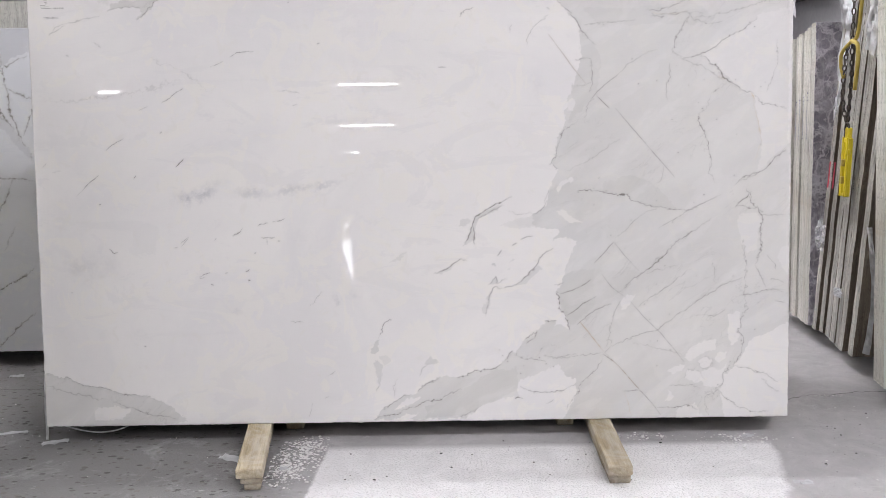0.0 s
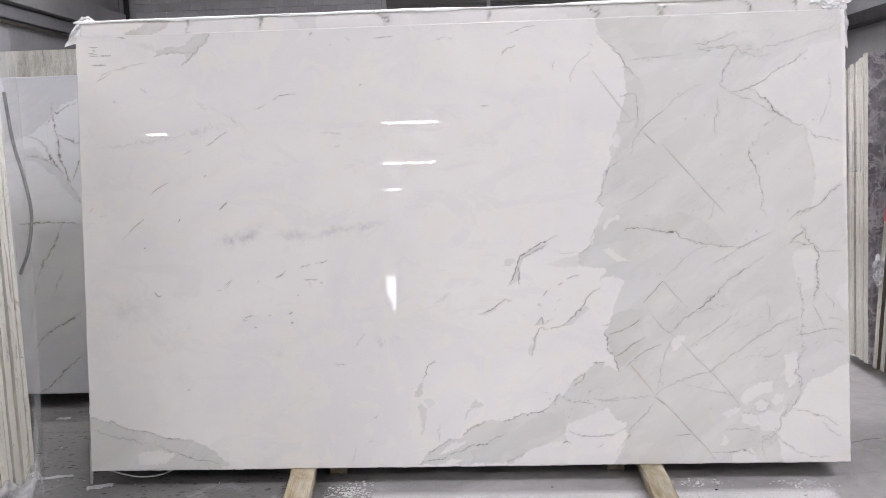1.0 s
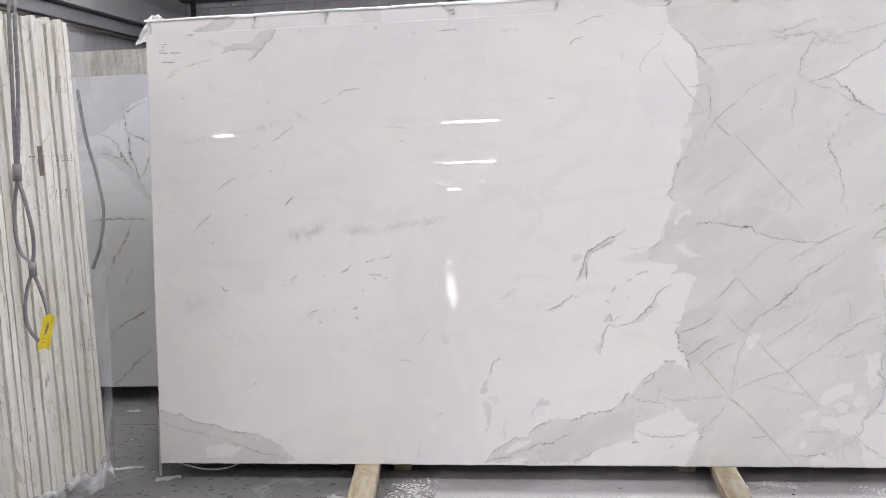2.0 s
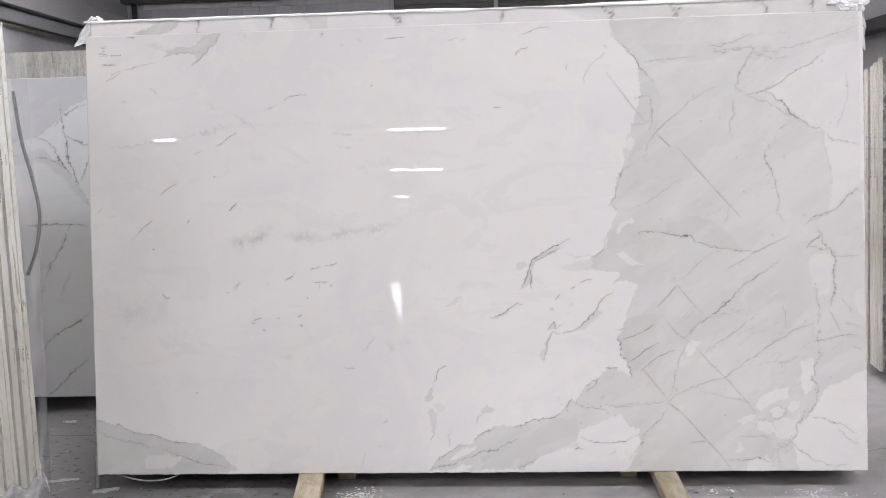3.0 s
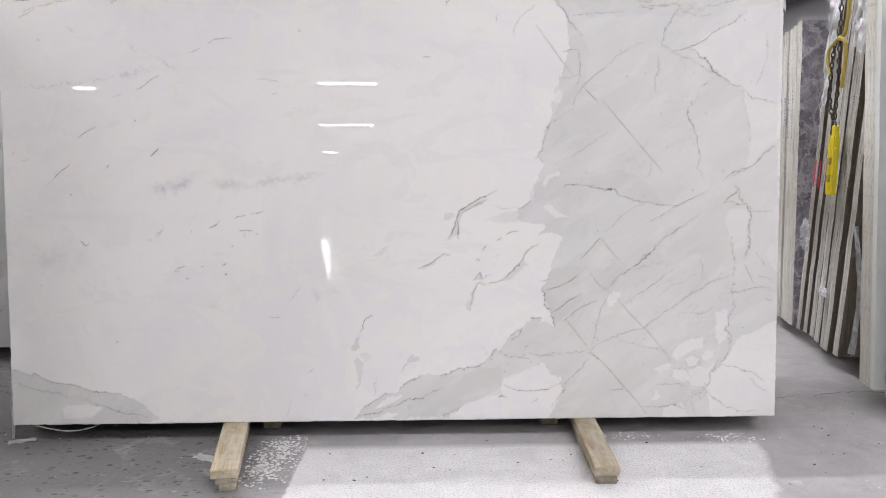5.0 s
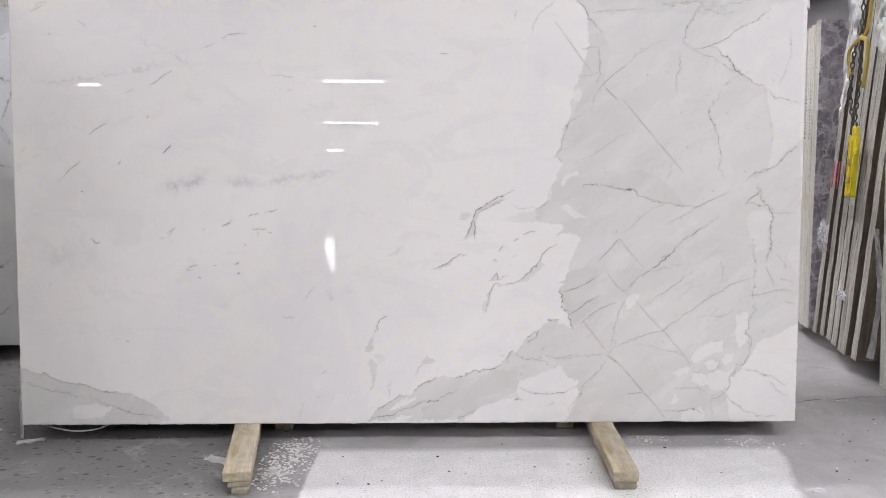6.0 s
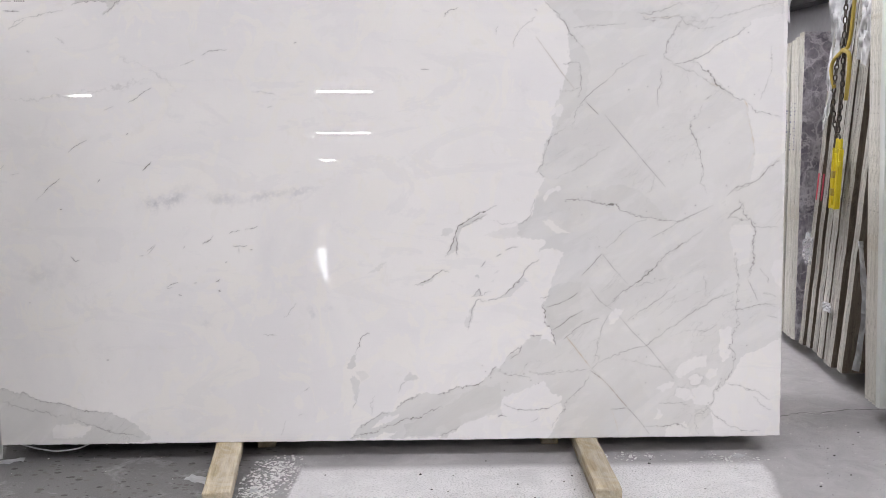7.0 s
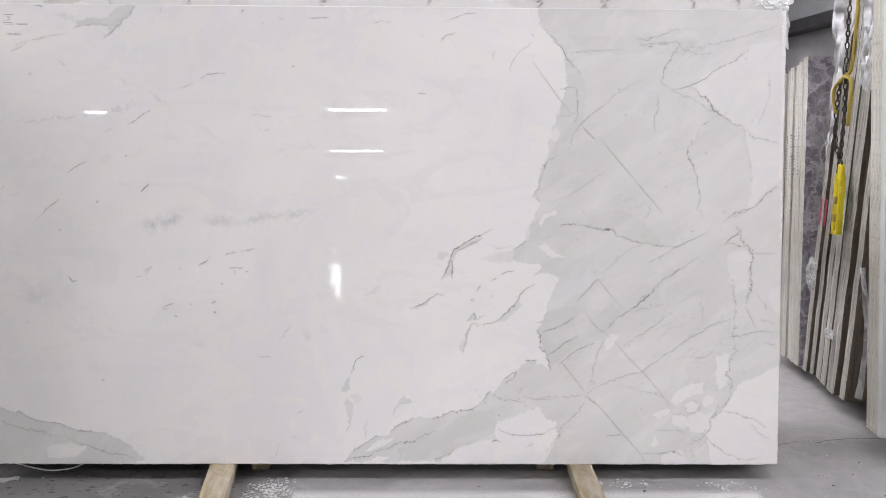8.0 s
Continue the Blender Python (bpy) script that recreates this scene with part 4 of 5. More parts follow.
vein(3, 0.3, 4, [(2.378, 0.112), (2.396, 0.066), (2.408, 0.009)], RUST)
vein(2.5, 0.6, 6, [(0.009, 0.213), (0.084, 0.201), (0.175, 0.165), (0.255, 0.150), (0.336, 0.126), (0.416, 0.120), (0.485, 0.096)])
vein(3, 0.55, 6, [(0.289, 0.098), (0.358, 0.069), (0.438, 0.049), (0.542, 0.025)])
vein(2.5, 0.4, 6, [(0.015, 0.171), (0.129, 0.135), (0.243, 0.110)])
zone(0.8, [(0.318, 1.680), (0.324, 1.704), (0.364, 1.715), (0.442, 1.722), (0.471, 1.747), (0.499, 1.762), (0.556, 1.767), (0.537, 1.738), (0.502, 1.703), (0.485, 1.672), (0.456, 1.644), (0.434, 1.645), (0.462, 1.665), (0.452, 1.689), (0.408, 1.694), (0.363, 1.688)])
zone(0.35, [(0.241, 1.732), (0.286, 1.728), (0.321, 1.705), (0.313, 1.696), (0.274, 1.714)])
vein(4, 0.6, 3, [(0.717, 1.454), (0.750, 1.466), (0.768, 1.472)])
vein(3, 0.5, 4, [(0.798, 1.490), (0.827, 1.505), (0.893, 1.512)])
vein(3, 0.55, 4, [(0.521, 1.315), (0.545, 1.327), (0.575, 1.353), (0.609, 1.371)])
vein(2.5, 0.3, 4, [(0.426, 1.284), (0.462, 1.299)])
vein(2.5, 0.5, 3, [(0.291, 1.126), (0.327, 1.156), (0.360, 1.174)])
vein(2.5, 0.6, 3, [(0.192, 0.971), (0.216, 0.995), (0.256, 1.025)])
vein(2.5, 0.3, 3, [(0.161, 0.941), (0.192, 0.971)])
vein(4, 0.75, 3, [(0.569, 1.058), (0.587, 1.074), (0.600, 1.088)])
vein(3, 0.5, 2, [(0.395, 1.010), (0.405, 1.025)])
vein(3.5, 0.5, 2, [(0.508, 1.191), (0.517, 1.200)])
vein(4.5, 0.6, 3, [(1.045, 1.296), (1.063, 1.300)])
vein(4, 0.7, 2, [(0.252, 0.909), (0.260, 0.911)])
vein(2.5, 0.35, 3, [(0.028, 1.060), (0.047, 1.078)])
vein(2.5, 0.3, 3, [(0.069, 1.042), (0.105, 1.048)])
vein(2.5, 0.4, 4, [(0.086, 1.591), (0.146, 1.623)])
vein(3.5, 0.6, 2, [(0.147, 1.507), (0.155, 1.503)])
vein(6, 0.25, 6, [(0.980, 1.355), (1.028, 1.358), (1.082, 1.347)])
vein(15, 0.15, 14, [(0.031, 1.324), (0.137, 1.321), (0.256, 1.345), (0.433, 1.358), (0.576, 1.400), (0.624, 1.406)])
vein(11, 0.15, 14, [(0.490, 1.494), (0.577, 1.447), (0.671, 1.395), (0.700, 1.354)])
vein(3, 0.55, 4, [(0.889, 0.818), (0.931, 0.827)])
vein(3, 0.55, 4, [(0.950, 0.833), (0.998, 0.842)])
vein(3, 0.5, 4, [(0.786, 0.779), (0.828, 0.797)])
vein(3, 0.5, 4, [(0.900, 0.764), (0.955, 0.767)])
vein(3.5, 0.35, 4, [(0.575, 0.748), (0.605, 0.773)])
vein(4, 0.6, 3, [(0.286, 0.730), (0.304, 0.711), (0.319, 0.717)])
vein(4, 0.5, 2, [(0.546, 0.730), (0.563, 0.733)])
vein(4, 0.3, 3, [(0.579, 0.736), (0.610, 0.773)])
vein(3, 0.4, 2, [(0.714, 0.758), (0.720, 0.767)])
vein(3.5, 0.6, 4, [(0.788, 0.776), (0.819, 0.792), (0.831, 0.808)])
vein(3, 0.3, 3, [(0.923, 0.761), (0.926, 0.736)])
vein(4, 0.65, 3, [(0.933, 0.766), (0.957, 0.769)])
vein(3, 0.5, 2, [(0.968, 0.752), (0.977, 0.752)])
vein(3, 0.5, 2, [(0.874, 0.701), (0.880, 0.706)])
vein(4, 0.8, 3, [(0.650, 0.610), (0.669, 0.620), (0.693, 0.626)])
vein(3, 0.6, 2, [(0.650, 0.605), (0.675, 0.610)])
vein(3, 0.55, 2, [(0.752, 0.623), (0.763, 0.627)])
vein(4, 0.75, 3, [(0.835, 0.629), (0.852, 0.638)])
vein(4, 0.85, 2, [(0.845, 0.597), (0.854, 0.593)])
vein(3.5, 0.75, 2, [(0.694, 0.580), (0.706, 0.576)])
vein(3, 0.5, 2, [(0.125, 0.553), (0.132, 0.552)])
vein(3, 0.55, 2, [(0.413, 0.328), (0.422, 0.328)])
vein(2.5, 0.3, 5, [(1.092, 0.493), (1.117, 0.515), (1.142, 0.543)])
vein(2.5, 0.28, 5, [(1.017, 0.424), (1.061, 0.418)])
vein(2.5, 0.3, 5, [(1.164, 0.197), (1.196, 0.210)])
vein(2.5, 0.3, 4, [(1.082, 0.026), (1.095, 0.083)])
vein(2.5, 0.3, 3, [(1.145, 0.102), (1.164, 0.111)])
vein(3, 0.5, 5, [(0.434, 1.642), (0.456, 1.652), (0.479, 1.677), (0.508, 1.713), (0.548, 1.761)])
vein(2.5, 0.4, 5, [(0.318, 1.680), (0.363, 1.692), (0.452, 1.693)])
vein(2.5, 0.45, 5, [(0.077, 1.584), (0.107, 1.615), (0.159, 1.634), (0.238, 1.648), (0.284, 1.663)])
vein(4, 0.65, 1, [(0.063, 1.655), (0.125, 1.652)])
vein(2.5, 0.56, 1, [(1.210, 1.722), (1.247, 1.724), (1.289, 1.727)])
vein(4, 0.45, 4, [(0.169, 1.760), (0.208, 1.758)])
vein(3, 0.5, 4, [(0.647, 1.743), (0.653, 1.762)])
vein(3.5, 0.6, 2, [(0.143, 1.506), (0.153, 1.500)])
vein(3, 0.5, 2, [(1.034, 1.702), (1.040, 1.702)])
vein(3, 0.4, 2, [(1.145, 1.539), (1.158, 1.542)])
vein(5, 0.3, 6, [(1.094, 1.732), (1.115, 1.719)])
vein(5, 0.3, 6, [(0.950, 1.740), (0.964, 1.753)])
vein(7, 0.22, 8, [(0.258, 1.559), (0.285, 1.531)])
cloud(0.664, 0.947, 0.08, 0.022, 24, 0.5)
cloud(0.604, 0.934, 0.03, 0.022, 0, 0.35)
cloud(0.878, 0.950, 0.07, 0.018, 4, 0.36)
cloud(1.046, 0.957, 0.1, 0.014, 8, 0.34)
cloud(1.170, 0.974, 0.04, 0.01, 8, 0.25)
cloud(0.232, 0.656, 0.1, 0.05, 10, 0.18)
cloud(0.153, 0.668, 0.05, 0.04, 0, 0.15)
cloud(1.214, 0.516, 0.012, 0.02, 0, 0.3)
cloud(1.266, 0.524, 0.02, 0.01, 0, 0.2)
cloud(0.401, 0.368, 0.04, 0.04, 0, 0.12)
cloud(2.022, 1.357, 0.02, 0.05, 0, 0.12)
cloud(2.155, 1.122, 0.03, 0.05, 0, 0.2)
cloud(0.804, 0.472, 0.02, 0.012, 0, 0.15)
cloud(1.183, 0.108, 0.03, 0.02, 0, 0.1)
cloud(0.680, 1.280, 0.03, 0.01, 0, 0.1)
cloud(1.942, 1.012, 0.02, 0.02, 0, 0.12)
fig.specks(45, 2.25, 2.95, 0.2, 1.65, 5)
fig.specks(14, 1.85, 2.1, 0.15, 0.35, 6)
main = new("marble_slab", fig.build("marble_slab", 0.03, MARBLE))
main.matrix_world = SLAB_AT
tagged(main, "polished white marble slab with grey veined corner, leaning on timbers", "stone slab")

BACKING = raw_slab("marble_slab", 3.04, 1.835, 0.03, MARBLE, EDGE_CREAM, 3)
second = Figure(3.04, 1.835, 0.008)
second.zone(0.9, [(0.16, 1.78), (0.24, 1.80), (0.30, 1.84), (0.38, 1.84), (0.33, 1.79), (0.26, 1.76)])
second.zone(0.55, [(0.86, 1.84), (0.90, 1.80), (0.88, 1.76), (0.97, 1.77), (0.98, 1.84)])
second.zone(0.4, [(1.9, 1.84), (2.0, 1.78), (2.5, 1.75), (3.04, 1.74), (3.04, 1.84)])
for a in (0.42, 0.70, 1.22, 1.63, 2.05, 2.31, 2.66, 2.84):
    second.vein(5, 0.6, 12, [(a, 1.84), (a + 0.04, 1.81), (a + 0.03, 1.77)])
BACKING_FIGURED = second.build("marble_slab", 0.03, MARBLE)
# only the first few show; the deeper slabs are added to shade the gap below
for k in range(22):
    ob = new("marble_slab", BACKING if k else BACKING_FIGURED)
    ob.matrix_world = SLAB_AT @ Matrix.Translation((0.005 + 0.004 * (k % 3), 0.034 + 0.034 * k, 0.0))
    tagged(ob, "white marble slab behind the front slab, unseen deeper ones added to block light", "stone slab", "slabs stacked behind")


def timber_pair(x_near, x_far, width, layers, label):
    ob = hub("timber_bearer", label, "timber block", group="timbers under the slab")
    turn = math.atan2(x_near - x_far, 0.44)
    ob.matrix_world = Matrix.Translation((x_far, 0, 0)) @ Matrix.Rotation(turn, 4, "Z")
    z = 0.0
    for k, (h, w, y0, dx) in enumerate(layers):
        bm = box(-w / 2 + dx, w / 2 + dx, y0, 0.34, z, z + h, 0.006, seg=2)
        bmesh.ops.subdivide_edges(bm, edges=[e for e in bm.edges if e.calc_length() > 0.2], cuts=14)
        for v in bm.verts:
            v.co.x += wob(v.co.y * 9, z * 31 + x_near, 0, 0.003)
            v.co.z += wob(v.co.y * 7, v.co.x * 20, 3 + k, 0.0025) if v.co.z > z + h / 2 else 0.0
        part("plank", bm, WOOD if k == len(layers) - 1 else OLD_WOOD, ob)
        z += h
    return ob


timber_pair(0.925, 0.875, 0.1, [(0.022, 0.06, -0.452, 0.012), (0.018, 0.08, -0.445, 0.008), (0.037, 0.098, -0.44, 0.0)], "dusty worn timber with splintered lower layers")
timber_pair(2.267, 2.275, 0.09, [(0.038, 0.078, -0.435, 0.002), (0.039, 0.09, -0.455, 0.0)], "dusty pale timber of two planks")


# ---- slab stack on the west side, seen by its ends ----
TURN_W = 16.0
AWAY = Vector((-math.sin(radians(TURN_W)), -math.cos(radians(TURN_W)), 0))
for k in range(21):
    thick = 0.0165 if k in (2, 5, 9, 14) else 0.0195
    me = raw_slab("cream_slab", 2.7, 1.80 + 0.012 * math.sin(k * 2.1), thick, EDGE_WHITE, EDGE_WHITE, 20 + k)
    ob = new("cream_slab", me)
    p = Vector((-0.215, -0.06, 0.07)) + AWAY * (0.0218 * k) + Vector((0.006 * math.sin(k * 3.7) - 0.002, 0, 0))
    ob.matrix_world = Matrix.Translation(p) @ Matrix.Rotation(radians(-TURN_W), 4, "Z") @ Matrix.Translation((-2.7, 0, 0))
    tagged(ob, "cream marble slab standing on edge in a stack", "stone slab", "slabs in the west stack")
for y in (0.5, 2.2):
    thing("timber_bearer", box(-0.5, 0.04, -0.04, 0.05, 0.0, 0.07, 0.004), WOOD, "rough timber under the cream slab stack", "timber block",
          Matrix.Translation(Vector((-0.215, -0.06, 0)) + Vector((-math.cos(radians(TURN_W)), math.sin(radians(TURN_W)), 0)) * y) @ Matrix.Rotation(radians(90 - TURN_W), 4, "Z"), "timbers under the west stack")

# ---- slab behind on the west ----
lb = Figure(2.9, 1.70, 0.004)
vein = lb.vein
vein(10.8, 0.72, 8, [(1.965, 1.551), (1.978, 1.413), (1.997, 1.268), (2.031, 1.157), (2.070, 1.095), (2.095, 1.015)])
vein(9, 0.68, 8, [(1.818, 1.395), (1.909, 1.349), (1.963, 1.251), (2.007, 1.170)])
vein(9, 0.59, 8, [(1.965, 1.413), (2.025, 1.369), (2.079, 1.343), (2.129, 1.329)])
vein(7.2, 0.59, 8, [(2.072, 1.180), (2.097, 1.252), (2.128, 1.317)])
vein(7.2, 0.49, 6, [(2.056, 1.150), (2.087, 1.216)])
vein(9, 0.59, 8, [(1.924, 1.445), (2.007, 1.519), (2.105, 1.563)])
vein(9, 0.59, 5, [(1.740, 0.924), (1.902, 0.925), (2.093, 0.917)])
vein(9, 0.59, 6, [(1.984, 0.914), (1.944, 0.822), (1.884, 0.730), (1.837, 0.638)])
vein(10.8, 0.68, 6, [(1.801, 0.251), (1.860, 0.321), (1.929, 0.364), (2.018, 0.413), (2.073, 0.450)])
vein(9, 0.59, 6, [(1.817, -0.001), (1.910, 0.076), (1.996, 0.159), (2.059, 0.216)])
vein(7.2, 0.39, 6, [(1.827, 0.606), (1.799, 0.512), (1.778, 0.354)])
vein(7.2, 0.39, 6, [(1.807, 1.286), (1.902, 1.271), (1.992, 1.219)])
vein(7.2, 0.35, 5, [(1.975, 0.666), (1.919, 0.542)])
lb.zone(0.7, [(1.70, 1.72), (2.0, 1.72), (2.30, 1.72), (2.30, 1.52), (2.16, 1.60), (2.02, 1.55), (1.93, 1.46), (1.85, 1.40), (1.70, 1.36)])
lb.zone(0.5, [(1.70, 1.30), (1.86, 1.33), (1.98, 1.22), (2.06, 1.10), (2.10, 1.02), (2.05, 1.05), (1.95, 1.18), (1.84, 1.26), (1.70, 1.24)])

back = new("veined_slab", lb.build("veined_slab", 0.03, MARBLE_COOL))
back.matrix_world = pose(-2.6, 1.09, 0.08, -4)
tagged(back, "white slab with bold grey veins leaning on a rack", "stone slab")
GREY_RAW = raw_slab("grey_slab", 2.9, 1.84, 0.03, GREY_STONE, EDGE_DUSTY, 61)
# the first slab shows; the unseen rest keep light from under the stack
for k in range(20):
    tall = new("grey_slab", GREY_RAW)
    tall.matrix_world = pose(-2.6 + 0.006 * (k % 3), 1.125 + 0.034 * k, 0.08, -4)
    tagged(tall, "taller dusty grey slab behind a veined slab, repeated unseen to block light", "stone slab", "slabs behind the veined slab")

# bearers take a near-black colour in place of the gap's shade
for x in (-2.0, -0.2):
    thing("timber_bearer", box(x - 0.05, x + 0.05, 0.95, 1.35, 0.0, 0.08, 0.004), DARK_GAP, "timber under the veined slab, coloured black like the shade there", "timber block", group="timbers under the veined slab")

# ---- slab rows on the east ----
def east(x, y, lean, height, thick, face, edge, seed, label, width=2.6):
    ob = new("stone_slab", raw_slab("stone_slab", width, height, thick, face, edge, seed))
    ob.matrix_world = pose(x, y, 0.08, -lean, 0, 0)
    return tagged(ob, label, "stone slab", "slabs in the east rows")


for k, (x, y) in enumerate([(3.76, 1.80), (3.75, 1.735), (3.755, 1.65), (3.74, 1.585), (3.745, 1.52), (3.735, 1.455)]):
    east(x, y, 4.5, 1.62 + 0.012 * k, 0.05, EDGE_CREAM, EDGE_CREAM, 70 + k, "cream edged slab leaning in a row")
east(3.73, 1.385, 4.5, 1.70, 0.055, VIOLET, EDGE_CREAM, 80, "grey violet quartzite slab with a web of white veins")
for k, (x, y, th) in enumerate([(3.724, 1.275, 0.045), (3.736, 1.215, 0.045), (3.73, 1.12, 0.05), (3.71, 1.02, 0.055), (3.69, 0.925, 0.04), (3.684, 0.87, 0.045), (3.692, 0.775, 0.05)]):
    east(x, y, -5.0, 2.02 + 0.02 * (k % 3), th, EDGE_BROWN, EDGE_DUSTY, 90 + k, "brown stone slab with a pale sawn edge")
for k in range(4):
    east(3.612 + 0.004 * k, 0.285 + 0.038 * k, 7.0, 1.98, 0.034, MARBLE_GREEN, EDGE_CREAM if k else MARBLE_GREEN, 110 + k, "tall pale green white slab at the row's end")
for k in range(4):
    east(3.585 + 0.01 * k, 0.06 + 0.036 * k, 7.0, 1.98, 0.032, MARBLE_GREEN, EDGE_DUSTY, 120 + k, "tall cream slab in the front of a row")
for y0, y1 in ((0.05, 0.55), (0.72, 1.36), (1.38, 1.9)):
    for x in (4.1, 5.6):
        thing("timber_bearer", box(x - 0.05, x + 0.05, y0, y1, 0.0, 0.08, 0.004), WOOD, "dusty timber under a row of slabs", "timber block", group="timbers under the east rows")

# ---- bearers behind, under the main stack ----
for x in (0.995, 2.153):
    thing("timber_bearer", box(x - 0.036, x + 0.036, 0.13, 0.45, 0.0, 0.075, 0.004), WOOD, "short timber under the back of the stack", "timber block", group="timbers under the slab")


# ---- writing on slab ends: rows of ink bars ----
def ink_marks(name, at, columns, rows, size, gap, material, label, seed):
    """Plain bars for illegible writing, on a plane of local x and z."""
    r = random.Random(seed)
    bm = bmesh.new()
    for c in range(columns):
        z = 0.0
        for k in range(rows):
            h, w = size * r.uniform(0.5, 1.2), size * r.uniform(0.25, 0.9)
            x0 = c * gap + r.uniform(-0.2, 0.2) * size
            box(x0, x0 + w, -0.0006, 0.0004, z, z + h * 0.45, bm=bm)
            z += size * r.uniform(0.8, 1.4)
    return thing(name, bm, material, label, "marking", at, kind="stuff")


WEST_END = Matrix.Rotation(radians(90 - TURN_W), 4, "Z")


def west_mark(k, z, columns, rows, size, seed, step=0.0218):
    """Marks on the ends of the west stack, from slab k frontwards."""
    p = Vector((-0.2035, -0.06, z)) + AWAY * (0.0218 * (k + columns) - 0.008)
    return ink_marks("ink_marks", Matrix.Translation(p) @ WEST_END, columns, rows, size, step, INK, "black handwritten marks on slab ends", seed)


west_mark(1, 1.60, 4, 8, 0.008, 1)
west_mark(1, 1.34, 4, 4, 0.008, 2)
west_mark(2, 1.20, 4, 5, 0.007, 3)
west_mark(0, 0.58, 4, 7, 0.008, 4)
west_mark(5, 1.36, 6, 1, 0.010, 5)
stain = Vector((-0.2033, -0.06, 1.29)) + AWAY * (0.0218 * 8 + 0.006)
thing("stain", box(-0.011, 0.011, -0.0006, 0.0004, 0, 0.11, 0.0002), EDGE_BROWN, "brown stain on a slab end", "stain", Matrix.Translation(stain) @ WEST_END)


def east_mark(x, y, z, lean, columns, rows, size, material, seed, gap=0.02):
    at = Matrix.Translation((x - 0.009, y, z)) @ Matrix.Rotation(radians(-90), 4, "Z") @ Matrix.Rotation(radians(lean), 4, "Y")
    return ink_marks("ink_marks", at, columns, rows, size, gap, material, "handwritten marks on slab ends", seed)


east_mark(3.74, 1.72, 1.12, -4, 4, 14, 0.016, BLUE_INK, 11, 0.05)
east_mark(3.74, 1.70, 0.72, -4, 4, 14, 0.011, INK, 12, 0.05)
east_mark(3.73, 1.62, 0.5, -4, 2, 12, 0.010, INK, 13, 0.06)
east_mark(3.70, 1.14, 0.92, 5, 2, 11, 0.009, INK, 14, 0.07)
east_mark(3.684, 0.86, 0.9, 5, 2, 11, 0.009, INK, 15, 0.05)
east_mark(3.684, 0.80, 1.25, 5, 1, 10, 0.010, INK, 16)
east_mark(3.585, 0.14, 0.98, -7, 3, 12, 0.010, INK, 17, 0.035)
for k, y in enumerate((1.20, 1.145)):
    bm = box(-0.007, 0.007, -0.0008, 0.0004, 0, 0.14, 0.0003)
    thing("paint_mark", bm, RED_PAINT, "red paint stroke on a slab end", "marking",
          Matrix.Translation((3.706, y, 0.89)) @ Matrix.Rotation(radians(-90), 4, "Z") @ Matrix.Rotation(radians(5), 4, "Y"), "red strokes")
bm = bmesh.new()
r = random.Random(8)
for k in range(7):
    box(0.05 + r.uniform(0, 0.03), 0.055 + r.uniform(0.01, 0.04), -0.0007, 0.0004, 1.69 + 0.006 * k, 1.692 + 0.006 * k, bm=bm)
for k in range(6):
    box(0.105 + 0.007 * k, 0.109 + 0.007 * k, -0.0007, 0.0004, 1.688, 1.694, bm=bm)
thing("ink_stamp", bm, GREY_STONE, "faint grey stamp on the marble face", "marking", SLAB_AT, kind="stuff")


# ---- polythene over the stacks ----
def main_top(u, v):
    """Film over the top of the stack: up its back, over, and a short ragged hem in front."""
    x = -0.02 + 3.09 * u
    hem = 0.007 + 0.006 * wob(x * 3.1, 2.0) + 0.004 * wob(x * 11, 5.0)
    bulge = 0.006 * wob(x * 6, v * 3, 1.0)
    if v < 0.35:
        return Vector((x, 0.0325 - 0.004 - 0.004 * abs(wob(x * 9, 1.0)), 1.838 - hem * (1 - v / 0.35)))
    if v < 0.65:
        return Vector((x, 0.03 + (v - 0.35) / 0.3 * 0.215, 1.842 + 0.004 + 0.5 * bulge + 0.006 * wob(x * 2, 8.0)))
    return Vector((x, 0.246 + abs(bulge), 1.84 - (v - 0.65) / 0.35 * 0.5))


film_main = thing("polythene_cover", sheet(24, 160, main_top), FILM_WHITE, "white translucent polythene folded over stacked slabs", "plastic film", SLAB_AT)


def crumple(cx, cy, cz, sx, sy, sz, seed, flat=0.5):
    """A crushed wad of film."""
    bm = bmesh.new()
    bmesh.ops.create_icosphere(bm, subdivisions=4, radius=1.0)
    for v in bm.verts:
        d = 1.0 + 0.55 * wob(v.co.x * 2.2 + seed, v.co.y * 2.2, v.co.z * 2.2) + 0.3 * wob(v.co.x * 6, v.co.y * 6 + seed, v.co.z * 6)
        v.co = Vector((cx + v.co.x * sx * d, cy + v.co.y * sy * d, cz + v.co.z * sz * d))
    return bm


def flap(points_a, points_b, wave, seed, rows=26, cols=14):
    """A loose sheet between two edges that run from top to bottom."""
    a, b = smooth_path(points_a, 8), smooth_path(points_b, 8)

    def place(u, v):
        k = min(len(a) - 1, int(v * (len(a) - 1)))
        m = min(len(b) - 1, int(v * (len(b) - 1)))
        p = a[k].lerp(b[m], u)
        return p + Vector((0, 1, 0)) * wave * (wob(u * 3 + seed, v * 4) + 0.5 * wob(u * 9, v * 9 + seed)) + Vector((wave * 0.5 * wob(v * 6, u * 4, seed), 0, 0))
    return sheet(rows, cols, place)


